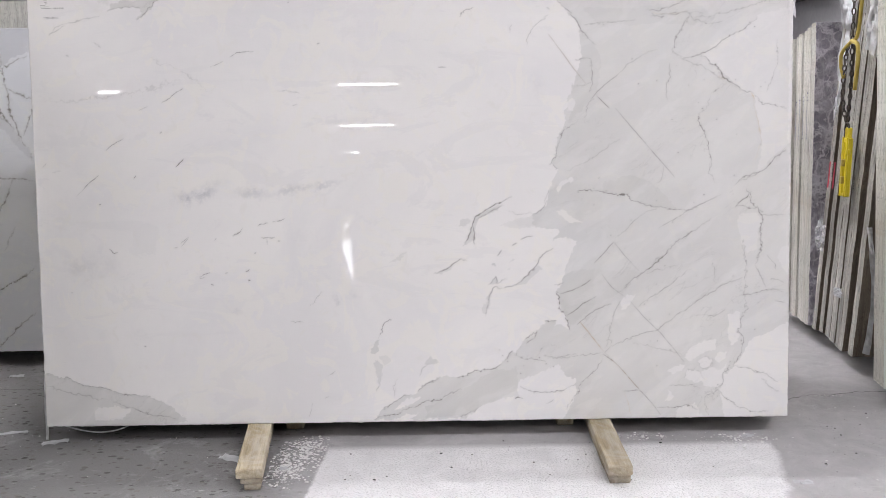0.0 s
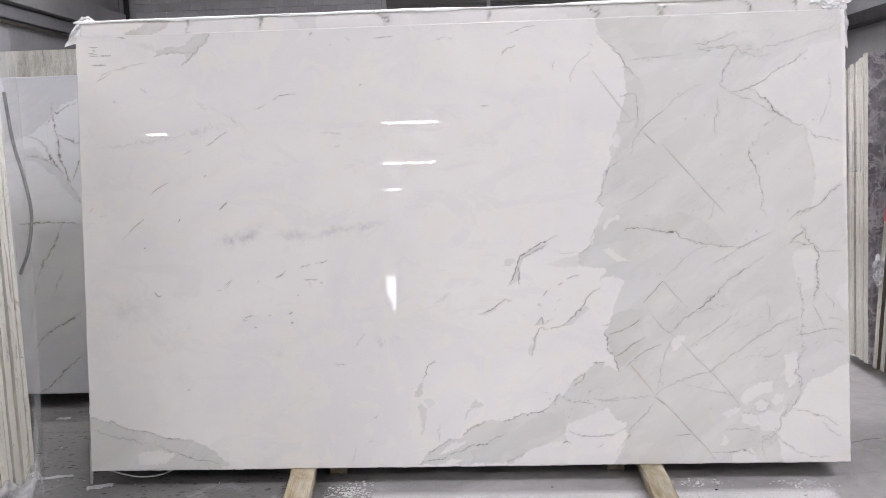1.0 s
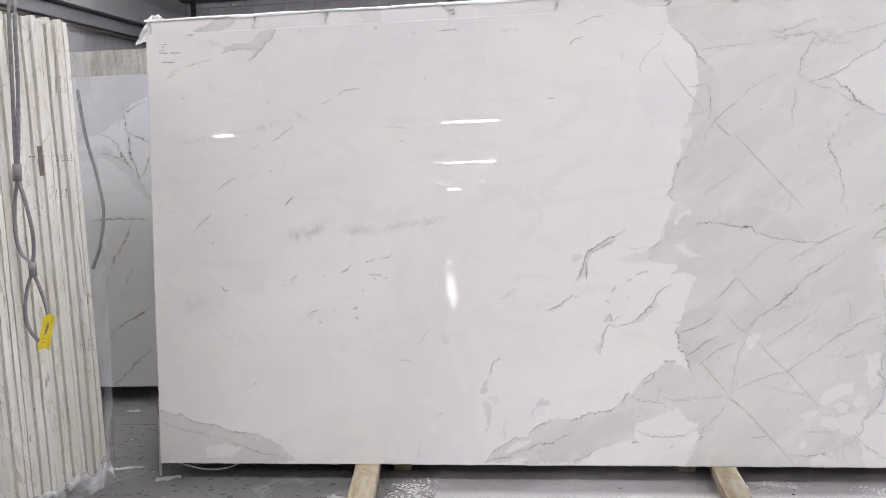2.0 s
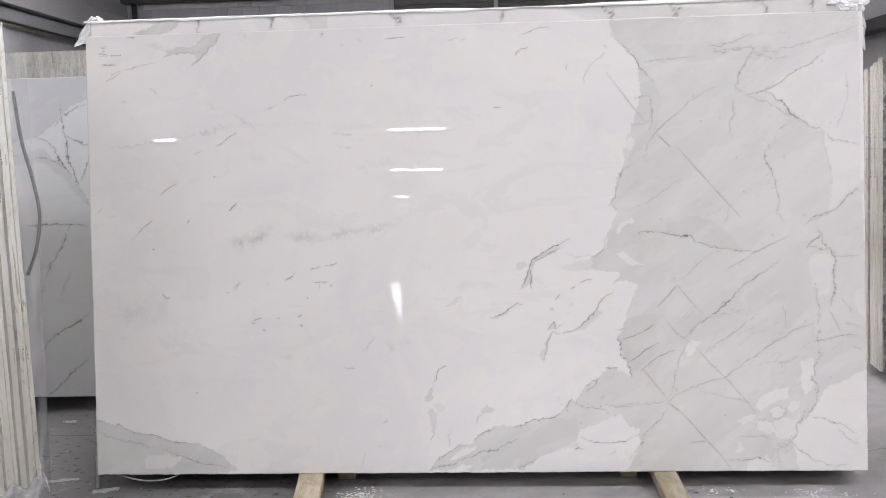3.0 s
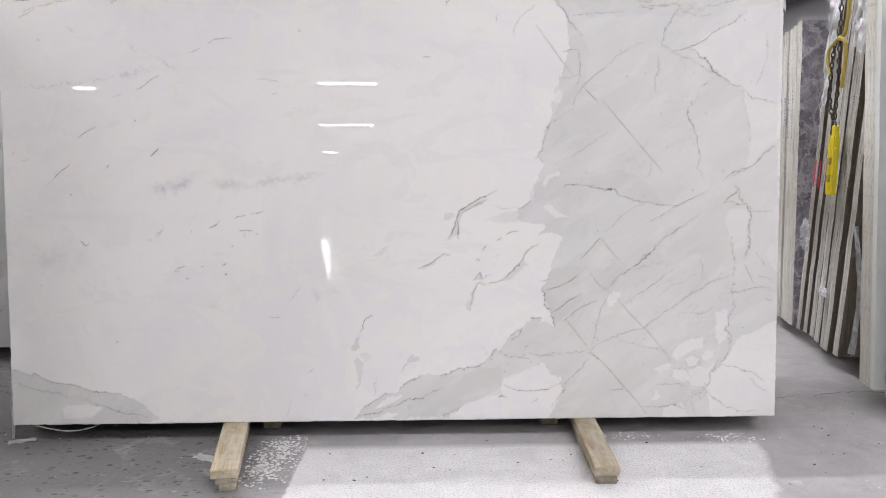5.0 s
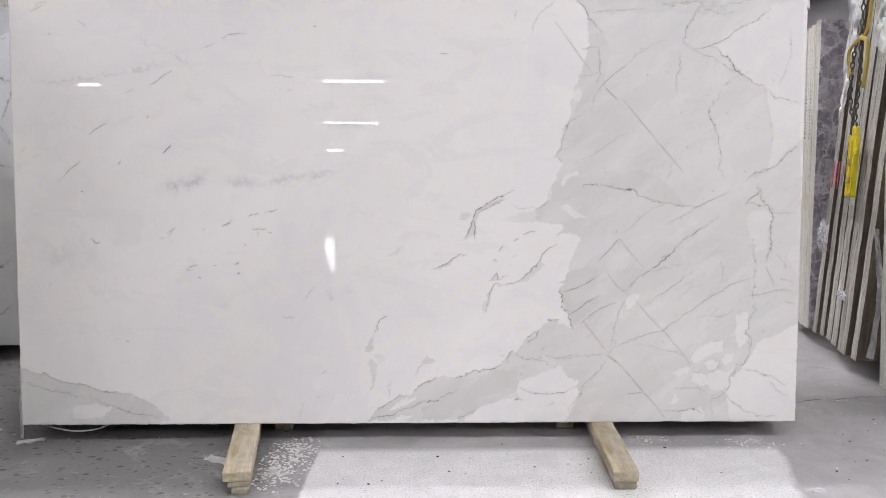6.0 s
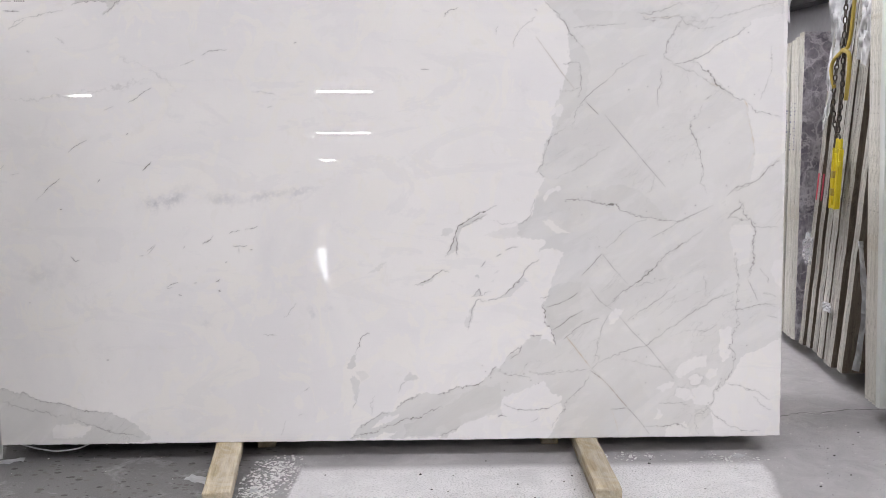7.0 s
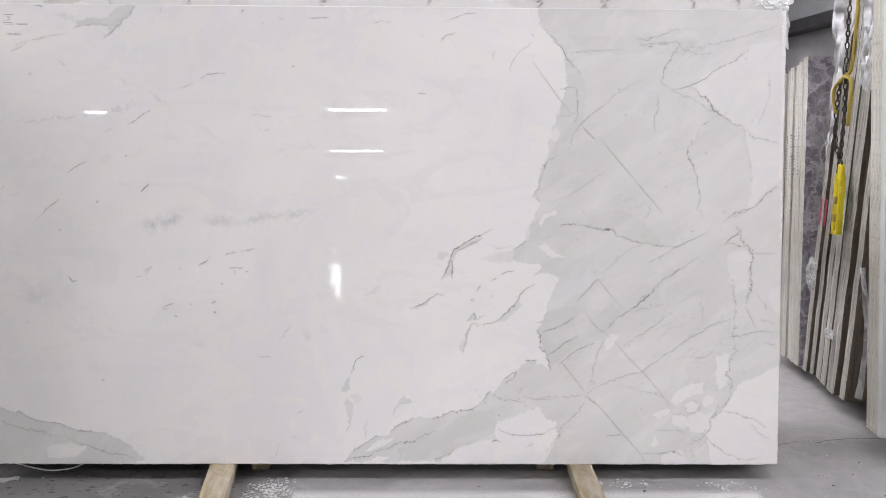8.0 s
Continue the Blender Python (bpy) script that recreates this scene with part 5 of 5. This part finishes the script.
thing("polythene_bunch", crumple(3.0, 0.045, 1.81, 0.075, 0.03, 0.034, 3.0), FILM_WHITE, "crushed polythene at the stack's corner", "plastic film", SLAB_AT)
thing("polythene_flap", flap([(2.94, 0.026, 1.81), (2.99, 0.02, 1.77), (3.01, 0.03, 1.70)], [(3.07, 0.05, 1.86), (3.085, 0.06, 1.80), (3.085, 0.06, 1.62)], 0.02, 2.0), FILM_DENSE,
      "clear polythene flap hanging past the slab's end", "plastic film", SLAB_AT)
thing("polythene_flap", flap([(0.02, 0.05, 1.86), (0.0, 0.05, 1.83), (0.0, 0.05, 1.76)], [(-0.02, 0.10, 1.88), (-0.055, 0.10, 1.83), (-0.095, 0.10, 1.755)], 0.012, 5.0), FILM_WHITE,
      "clear polythene flap at the stack's upper corner", "plastic film", SLAB_AT)
thing("polythene_bunch", crumple(-0.02, 0.16, 1.875, 0.022, 0.03, 0.014, 9.0), FILM_WHITE, "crushed polythene over the stack's corner", "plastic film", SLAB_AT)
thing("polythene_flap", flap([(0.0, 0.032, 0.30), (0.0, 0.03, 0.15), (-0.005, 0.02, -0.06)], [(-0.008, 0.05, 0.30), (-0.028, 0.05, 0.14), (-0.035, 0.06, -0.07)], 0.006, 7.0, cols=6), FILM_DENSE,
      "torn polythene edge hanging to the floor", "plastic film", SLAB_AT)
thing("polythene_strip", tube(smooth_path([(0.05, 0.03, 0.0745), (0.12, 0.035, 0.050), (0.2, 0.03, 0.040), (0.28, 0.035, 0.048), (0.34, 0.03, 0.0745)]), 0.003, 6), FILM_DENSE, "thin curl of polythene under the slab", "plastic film")

# film round the west stack
thing("polythene_wrap", flap([(-0.235, -0.05, 1.885), (-0.205, -0.045, 1.2), (-0.205, -0.05, 0.6), (-0.21, -0.04, 0.04)],
                             [(-0.19, 0.03, 1.86), (-0.172, 0.03, 1.55), (-0.185, 0.035, 0.9), (-0.22, 0.04, 0.03)], 0.0025, 4.0, 60, 10), FILM_CLOUDY,
      "cloudy polythene wrap on the slab stack", "plastic film")


def west_hem(u, v):
    p = Vector((-0.197, -0.055, 0)) + AWAY * (0.46 * u)
    z = 0.02 + (0.09 + 0.06 * wob(u * 7, 1.0)) * v
    return p + Vector((0.010 + 0.016 * (1 - v) + 0.006 * wob(u * 12, v * 5), 0, z))


thing("polythene_hem", sheet(16, 50, west_hem), FILM, "torn polythene round the foot of the stack", "plastic film")

# film on the east rows
thing("polythene_wrap", flap([(3.70, 1.19, 2.10), (3.715, 1.20, 1.75), (3.722, 1.2, 1.45), (3.726, 1.23, 1.25)], [(3.74, 0.92, 2.10), (3.72, 1.06, 1.75), (3.715, 1.12, 1.45), (3.717, 1.19, 1.25)], 0.035, 6.0, 40, 16), FILM_DENSE,
      "crinkled clear polythene over brown slabs", "plastic film")
thing("polythene_wrap", flap([(3.655, 0.80, 2.10), (3.66, 0.80, 1.85), (3.665, 0.82, 1.6)], [(3.67, 0.62, 2.10), (3.665, 0.66, 1.85), (3.67, 0.74, 1.55)], 0.03, 8.0, 30, 12), FILM_DENSE,
      "crinkled clear polythene over brown slabs", "plastic film")
thing("polythene_scrap", crumple(3.70, 1.24, 0.62, 0.014, 0.05, 0.075, 12.0), FILM, "torn polythene scrap caught between slabs", "plastic film")
thing("polythene_scrap", crumple(3.665, 0.92, 0.38, 0.012, 0.035, 0.022, 14.0), FILM_DENSE, "torn polythene scrap caught between slabs", "plastic film")
thing("torn_strip", flap([(3.675, 0.70, 0.75), (3.72, 0.71, 0.5), (3.735, 0.725, 0.3), (3.72, 0.74, 0.11)], [(3.70, 0.69, 0.75), (3.745, 0.70, 0.5), (3.755, 0.715, 0.3), (3.755, 0.735, 0.10)], 0.012, 3.0, 40, 5), FILM_DENSE,
      "crumpled tape strip on a brown slab", "plastic film")


# ---- lifting gear ----
def chain(parent, points, link, wire):
    path = smooth_path(points, 24)
    step, last, k = link * 1.45, path[0], 0
    for a, b in zip(path, path[1:]):
        if (b - last).length < step:
            continue
        d = (b - last).normalized()
        mid = (b + last) / 2
        u = d.orthogonal().normalized()
        w = d.cross(u)
        side = u if k % 2 else w
        loop = []
        for s in range(14):
            t = 2 * math.pi * s / 14
            loop.append(mid + d * (math.sin(t) * link) + side * (math.cos(t) * link * 0.48))
        part("chain_link", tube(loop, wire, 6, closed=True), CHAIN, parent)
        last, k = b, k + 1


hoist = hub("chain_hoist", "yellow lifting clamp on a dark steel chain with a yellow hose", "lifting gear", pose(3.645, 0.87, 0))
chain(hoist, [(0, 0.04, 2.3), (0, 0.045, 1.9), (0, 0.035, 1.62), (0, 0.02, 1.45), (0, 0.03, 1.24)], 0.017, 0.0035)
chain(hoist, [(-0.012, 0.055, 1.62), (-0.012, 0.075, 1.5), (-0.012, 0.07, 1.36), (-0.006, 0.035, 1.24)], 0.017, 0.0035)
part("hose", tube(smooth_path([(0.0, 0.0, 2.3), (0, -0.03, 2.0), (0, -0.03, 1.8), (0, -0.01, 1.66), (-0.01, 0.03, 1.63), (-0.02, 0.09, 1.585), (-0.02, 0.10, 1.53), (-0.015, 0.07, 1.46)]), 0.009, 10), YELLOW_HOSE, hoist, "aged yellow hose")
part("hose_end", tube(smooth_path([(-0.012, 0.02, 1.635), (-0.012, -0.04, 1.615), (-0.012, -0.055, 1.55), (-0.012, -0.05, 1.46), (-0.012, -0.045, 1.40)]), 0.010, 10), YELLOW_HOSE, hoist)
clamp = part("clamp_body", box(-0.012, 0.014, -0.018, 0.036, 0.88, 1.17, 0.006, seg=2), YELLOW, hoist, "yellow enamelled clamp")
part("clamp_head", box(-0.010, 0.010, -0.012, 0.032, 1.165, 1.22, 0.006, seg=2), YELLOW, hoist)
part("side_rail", box(-0.018, -0.010, 0.026, 0.038, 0.88, 1.175, 0.003), YELLOW, hoist)
part("side_rail", box(-0.018, -0.010, -0.02, -0.008, 0.88, 1.175, 0.003), YELLOW, hoist)
part("slide_bar", box(-0.022, -0.010, 0.004, 0.014, 0.90, 1.15, 0.002), YELLOW, hoist)
for z in (0.945, 1.03):
    part("stop_block", box(-0.026, -0.010, -0.002, 0.02, z, z + 0.035, 0.003), YELLOW_HOSE, hoist)
part("shackle", tube([Vector((-0.005, 0.018 + 0.022 * math.cos(a), 1.215 + 0.026 * math.sin(a))) for a in [2 * math.pi * k / 14 for k in range(14)]], 0.005, 6, closed=True), CHAIN, hoist)
part("knob", box(-0.016, -0.002, -0.032, -0.016, 1.085, 1.115, 0.005), YELLOW, hoist)

sling = hub("wire_sling", "grey steel wire sling with a yellow tag over slabs", "lifting gear", pose(-0.205, -0.412, 0))


def rope(points, radius, name, label=""):
    path = smooth_path(points, 14)
    ob = part(name, tube(path, radius, 10), WIRE, sling, label)
    strands = bmesh.new()
    for phase in range(4):
        twist = []
        for k, p in enumerate(path):
            a = k * 0.75 + phase * math.pi / 2
            twist.append(p + Vector((math.cos(a), math.sin(a), 0)) * radius * 0.72)
        tube(twist, radius * 0.42, 5, strands)
    part("strand", strands, WIRE, ob)


rope([(-0.12, 0.12, 1.93), (-0.03, 0.06, 1.925), (-0.002, 0.0, 1.85), (-0.016, 0.0, 1.6), (-0.028, 0.0, 1.42), (-0.032, 0.0, 1.33)], 0.0066, "rope")
rope([(-0.09, 0.14, 1.94), (0.0, 0.08, 1.94), (0.022, 0.0, 1.87), (0.006, 0.0, 1.62), (-0.014, 0.0, 1.42), (-0.026, 0.0, 1.33)], 0.0066, "rope")
rope([(-0.032, 0.0, 1.28), (-0.052, 0.0, 1.2), (-0.060, 0.0, 1.1), (-0.048, 0.0, 1.025), (-0.018, 0.0, 0.995), (-0.009, 0.0, 0.985)], 0.0066, "eye_loop")
rope([(-0.028, 0.0, 1.28), (-0.010, 0.0, 1.2), (0.004, 0.0, 1.1), (0.002, 0.0, 1.03), (-0.007, 0.0, 0.985)], 0.0066, "eye_loop")
rope([(-0.01, 0.0, 0.955), (-0.035, 0.0, 0.90), (-0.052, 0.0, 0.83), (-0.05, 0.0, 0.76), (-0.012, -0.004, 0.705), (0.025, -0.004, 0.74), (0.033, -0.002, 0.80), (0.015, 0.0, 0.88), (-0.006, 0.0, 0.945)], 0.0062, "eye_loop")
part("ferrule", tube([(-0.009, 0, 0.99), (-0.009, 0, 0.94)], 0.014, 12), WIRE, sling, "steel ferrule")
part("ferrule", tube([(-0.028, 0, 1.34), (-0.032, 0, 1.28)], 0.016, 12), WIRE, sling, "steel ferrule")


def tag_sheet(u, v):
    x = -0.012 + 0.045 * u + 0.035 * v
    return Vector((x, -0.018 + 0.01 * math.sin(u * 3.1) + 0.006 * wob(u * 4, v * 4), 0.665 + 0.125 * v + 0.012 * math.sin(u * 3)))


tag = part("tag", sheet(10, 8, tag_sheet), YELLOW, sling, "yellow worn identification tag")
bm = bmesh.new()
for k in range(5):
    box(0.012 + 0.004 * k, 0.024 + 0.004 * k, -0.0215, -0.0205, 0.70 + 0.015 * k, 0.7012 + 0.015 * k, bm=bm)
tagged(part("print", bm, INK, tag), kind="stuff")
loop = hub("wire_sling", "grey steel wire rope hanging behind polythene", "lifting gear", pose(0, 0, 0))
part("rope", tube(smooth_path([(-0.225, 0.02, 1.62), (-0.208, 0.02, 1.43), (-0.178, 0.022, 1.28), (-0.162, 0.022, 1.14), (-0.186, 0.02, 1.0), (-0.23, 0.02, 0.9)], 12), 0.007, 8), WIRE, loop)

# ---- floor marks and litter ----
def floor_crack(points, width, seed, name, label):
    bm = bmesh.new()
    path = smooth_path([(x, y, 0) for x, y in points], 10)
    prev = None
    for k, p in enumerate(path):
        w = width * (0.4 + 0.9 * abs(wob(k * 0.6, seed)))
        q = p + Vector((0, 0.012 * wob(k * 0.45, seed, 2.0) + 0.006 * wob(k * 1.7, seed), 0.0012))
        now = (bm.verts.new(q + Vector((0, w, 0))), bm.verts.new(q - Vector((0, w, 0))))
        if prev:
            bm.faces.new((prev[0], prev[1], now[1], now[0]))
        prev = now
    return thing(name, bm, DARK_GAP, label, "crack", kind="structure")


floor_crack([(3.10, 0.36), (3.247, 0.415), (3.351, 0.455), (3.409, 0.438), (3.505, 0.471), (3.634, 0.489), (3.80, 0.471)], 0.0035, 1.0, "floor_crack", "jagged dark crack in the concrete")
floor_crack([(-1.3, 0.70), (-0.6, 0.70), (-0.1, 0.70), (0.5, 0.71)], 0.004, 4.0, "floor_joint", "thin dark line across the concrete")


def litter(name, count, areas, size, seed, material, label):
    """Loose chips of stone and plaster, joined."""
    r = random.Random(seed)
    bm = bmesh.new()
    for _ in range(count):
        x0, x1, y0, y1 = r.choice(areas)
        x, y = r.triangular(x0, x1), r.triangular(y0, y1)
        s = size * (0.12 + 1.5 * r.random() ** 4) + 0.0008
        a = r.uniform(0, 6.3)
        ring = [(s * r.uniform(0.5, 1.0) * math.cos(a + k * 1.26), s * r.uniform(0.3, 0.8) * math.sin(a + k * 1.26)) for k in range(5)]
        low = [bm.verts.new((x + p, y + q, 0.0)) for p, q in ring]
        top = [bm.verts.new((x + p * 0.7, y + q * 0.7, s * r.uniform(0.15, 0.4))) for p, q in ring]
        bm.faces.new(top)
        for k in range(5):
            bm.faces.new((low[k], low[(k + 1) % 5], top[(k + 1) % 5], top[k]))
    bmesh.ops.recalc_face_normals(bm, faces=bm.faces[:])
    return thing(name, bm, material, label, "chips", kind="stuff")


litter("stone_chips", 1500, [(0.95, 1.2, -0.42, 0.06), (0.96, 1.18, -0.2, 0.06), (0.95, 1.1, -0.45, -0.1)], 0.0062, 4, PLASTER, "white stone chips scattered beside the timber")
litter("stone_chips", 260, [(2.55, 3.05, -0.16, 0.05), (2.7, 3.0, -0.1, 0.02), (2.3, 2.6, -0.05, 0.05)], 0.007, 5, PLASTER, "pale plaster crumbs in front of the slab")
litter("stone_chips", 160, [(-0.8, 0.85, -0.6, 0.6), (2.9, 3.7, -0.6, 0.8)], 0.004, 6, PLASTER, "scattered white crumbs on the floor")
litter("stone_chips", 90, [(3.30, 3.5, 0.43, 0.46)], 0.004, 7, PLASTER, "white crumbs along the floor crack")
litter("dirt_flecks", 160, [(1.1, 3.0, -0.6, 0.0), (3.0, 3.8, -0.6, 0.3)], 0.005, 8, DARK_GAP, "dark flecks of dirt on concrete")


def scrap(x, y, a, w, l, seed):
    def place(u, v):
        return Vector(((u - 0.5) * w + 0.01 * wob(u * 3, v * 3, seed), (v - 0.5) * l + 0.01 * wob(u * 5, v * 5, seed + 1), 0.002 + 0.012 * abs(wob(u * 2, v * 2, seed + 2))))
    return thing("plastic_scrap", sheet(6, 6, place), FILM_DENSE, "torn white scrap lying on the concrete", "scrap", pose(x, y, 0, 0, 0, a), "scraps on the floor")


scrap(0.80, -0.17, 60, 0.05, 0.11, 1.0)
scrap(1.02, -0.27, 20, 0.03, 0.03, 2.0)
scrap(2.93, -0.45, -10, 0.07, 0.03, 3.0)
scrap(2.88, -0.02, 30, 0.05, 0.03, 4.0)
scrap(-0.57, 0.90, 10, 0.07, 0.03, 5.0)
scrap(-0.25, 0.12, 15, 0.2, 0.03, 6.0)
scrap(0.02, 0.02, 20, 0.10, 0.05, 7.0)

# ---- far walls ----
thing("wall_girt", box(HX0, HX0 + 0.25, 2.0, HY1, 4.25, 4.75, 0.01), WALL, "grey painted beam along the side wall", "beam", kind="structure")
thing("wall_pipe", tube([(HX0 + 0.08, 2.0, 3.87), (HX0 + 0.08, HY1, 3.87)], 0.03, 8), EDGE_BROWN, "thin tan pipe along the side wall", "pipe", kind="structure")
thing("wall_girt", box(HX0, HX0 + 0.12, 2.0, HY1, 3.95, 4.2, 0.01), DECK, "grey steel girt along the side wall", "beam", kind="structure")
thing("wall_beam", box(HX1 - 0.3, HX1, 6.0, HY1, 3.23, 3.46, 0.01), STEEL, "dark steel beam along the side wall", "beam", kind="structure")
thing("roof_girder", box(HX0, -0.8, HY1 - 0.4, HY1 - 0.1, 5.16, 5.6, 0.01), STEEL, "dark steel girder under the roof", "beam", kind="structure")
thing("corner_pipe", tube([(-7.4, HY1 - 0.12, 0), (-7.4, HY1 - 0.12, 5.16)], 0.07, 12), STEEL, "dark downpipe in the corner", "pipe", kind="structure")
dark = hub("roller_door", "dark closed roller door in the far wall", "door", pose(0, HY1 - 0.06, 0), kind="structure")
for k in range(28):
    part("slat", box(-0.7, 7.2, 0, 0.05, 0.205 * k, 0.205 * k + 0.195, 0.008), DARK_WALL, dark)
for x in (1.92, 6.0):
    part("post", box(x - 0.05, x + 0.05, -0.05, 0.0, 0, 5.7, 0.006), WALL, dark)
part("post", box(-0.8, -0.68, -0.05, 0.05, 0, 5.7, 0.006), WALL, dark)

# painted blocks of the far wall
BLOCK_MESH = mesh_of("block", box(0.004, 0.402, -0.02, 0.02, 0.004, 0.199, 0.006), BLOCK)
for row in range(7):
    for col in range(16):
        ob = new("block", BLOCK_MESH)
        ob.parent = wall_north
        ob.matrix_basis = pose(HX0 + 0.45 + 0.406 * col + (0.203 if row % 2 else 0.0), HY1, 3.8 + 0.203 * row)
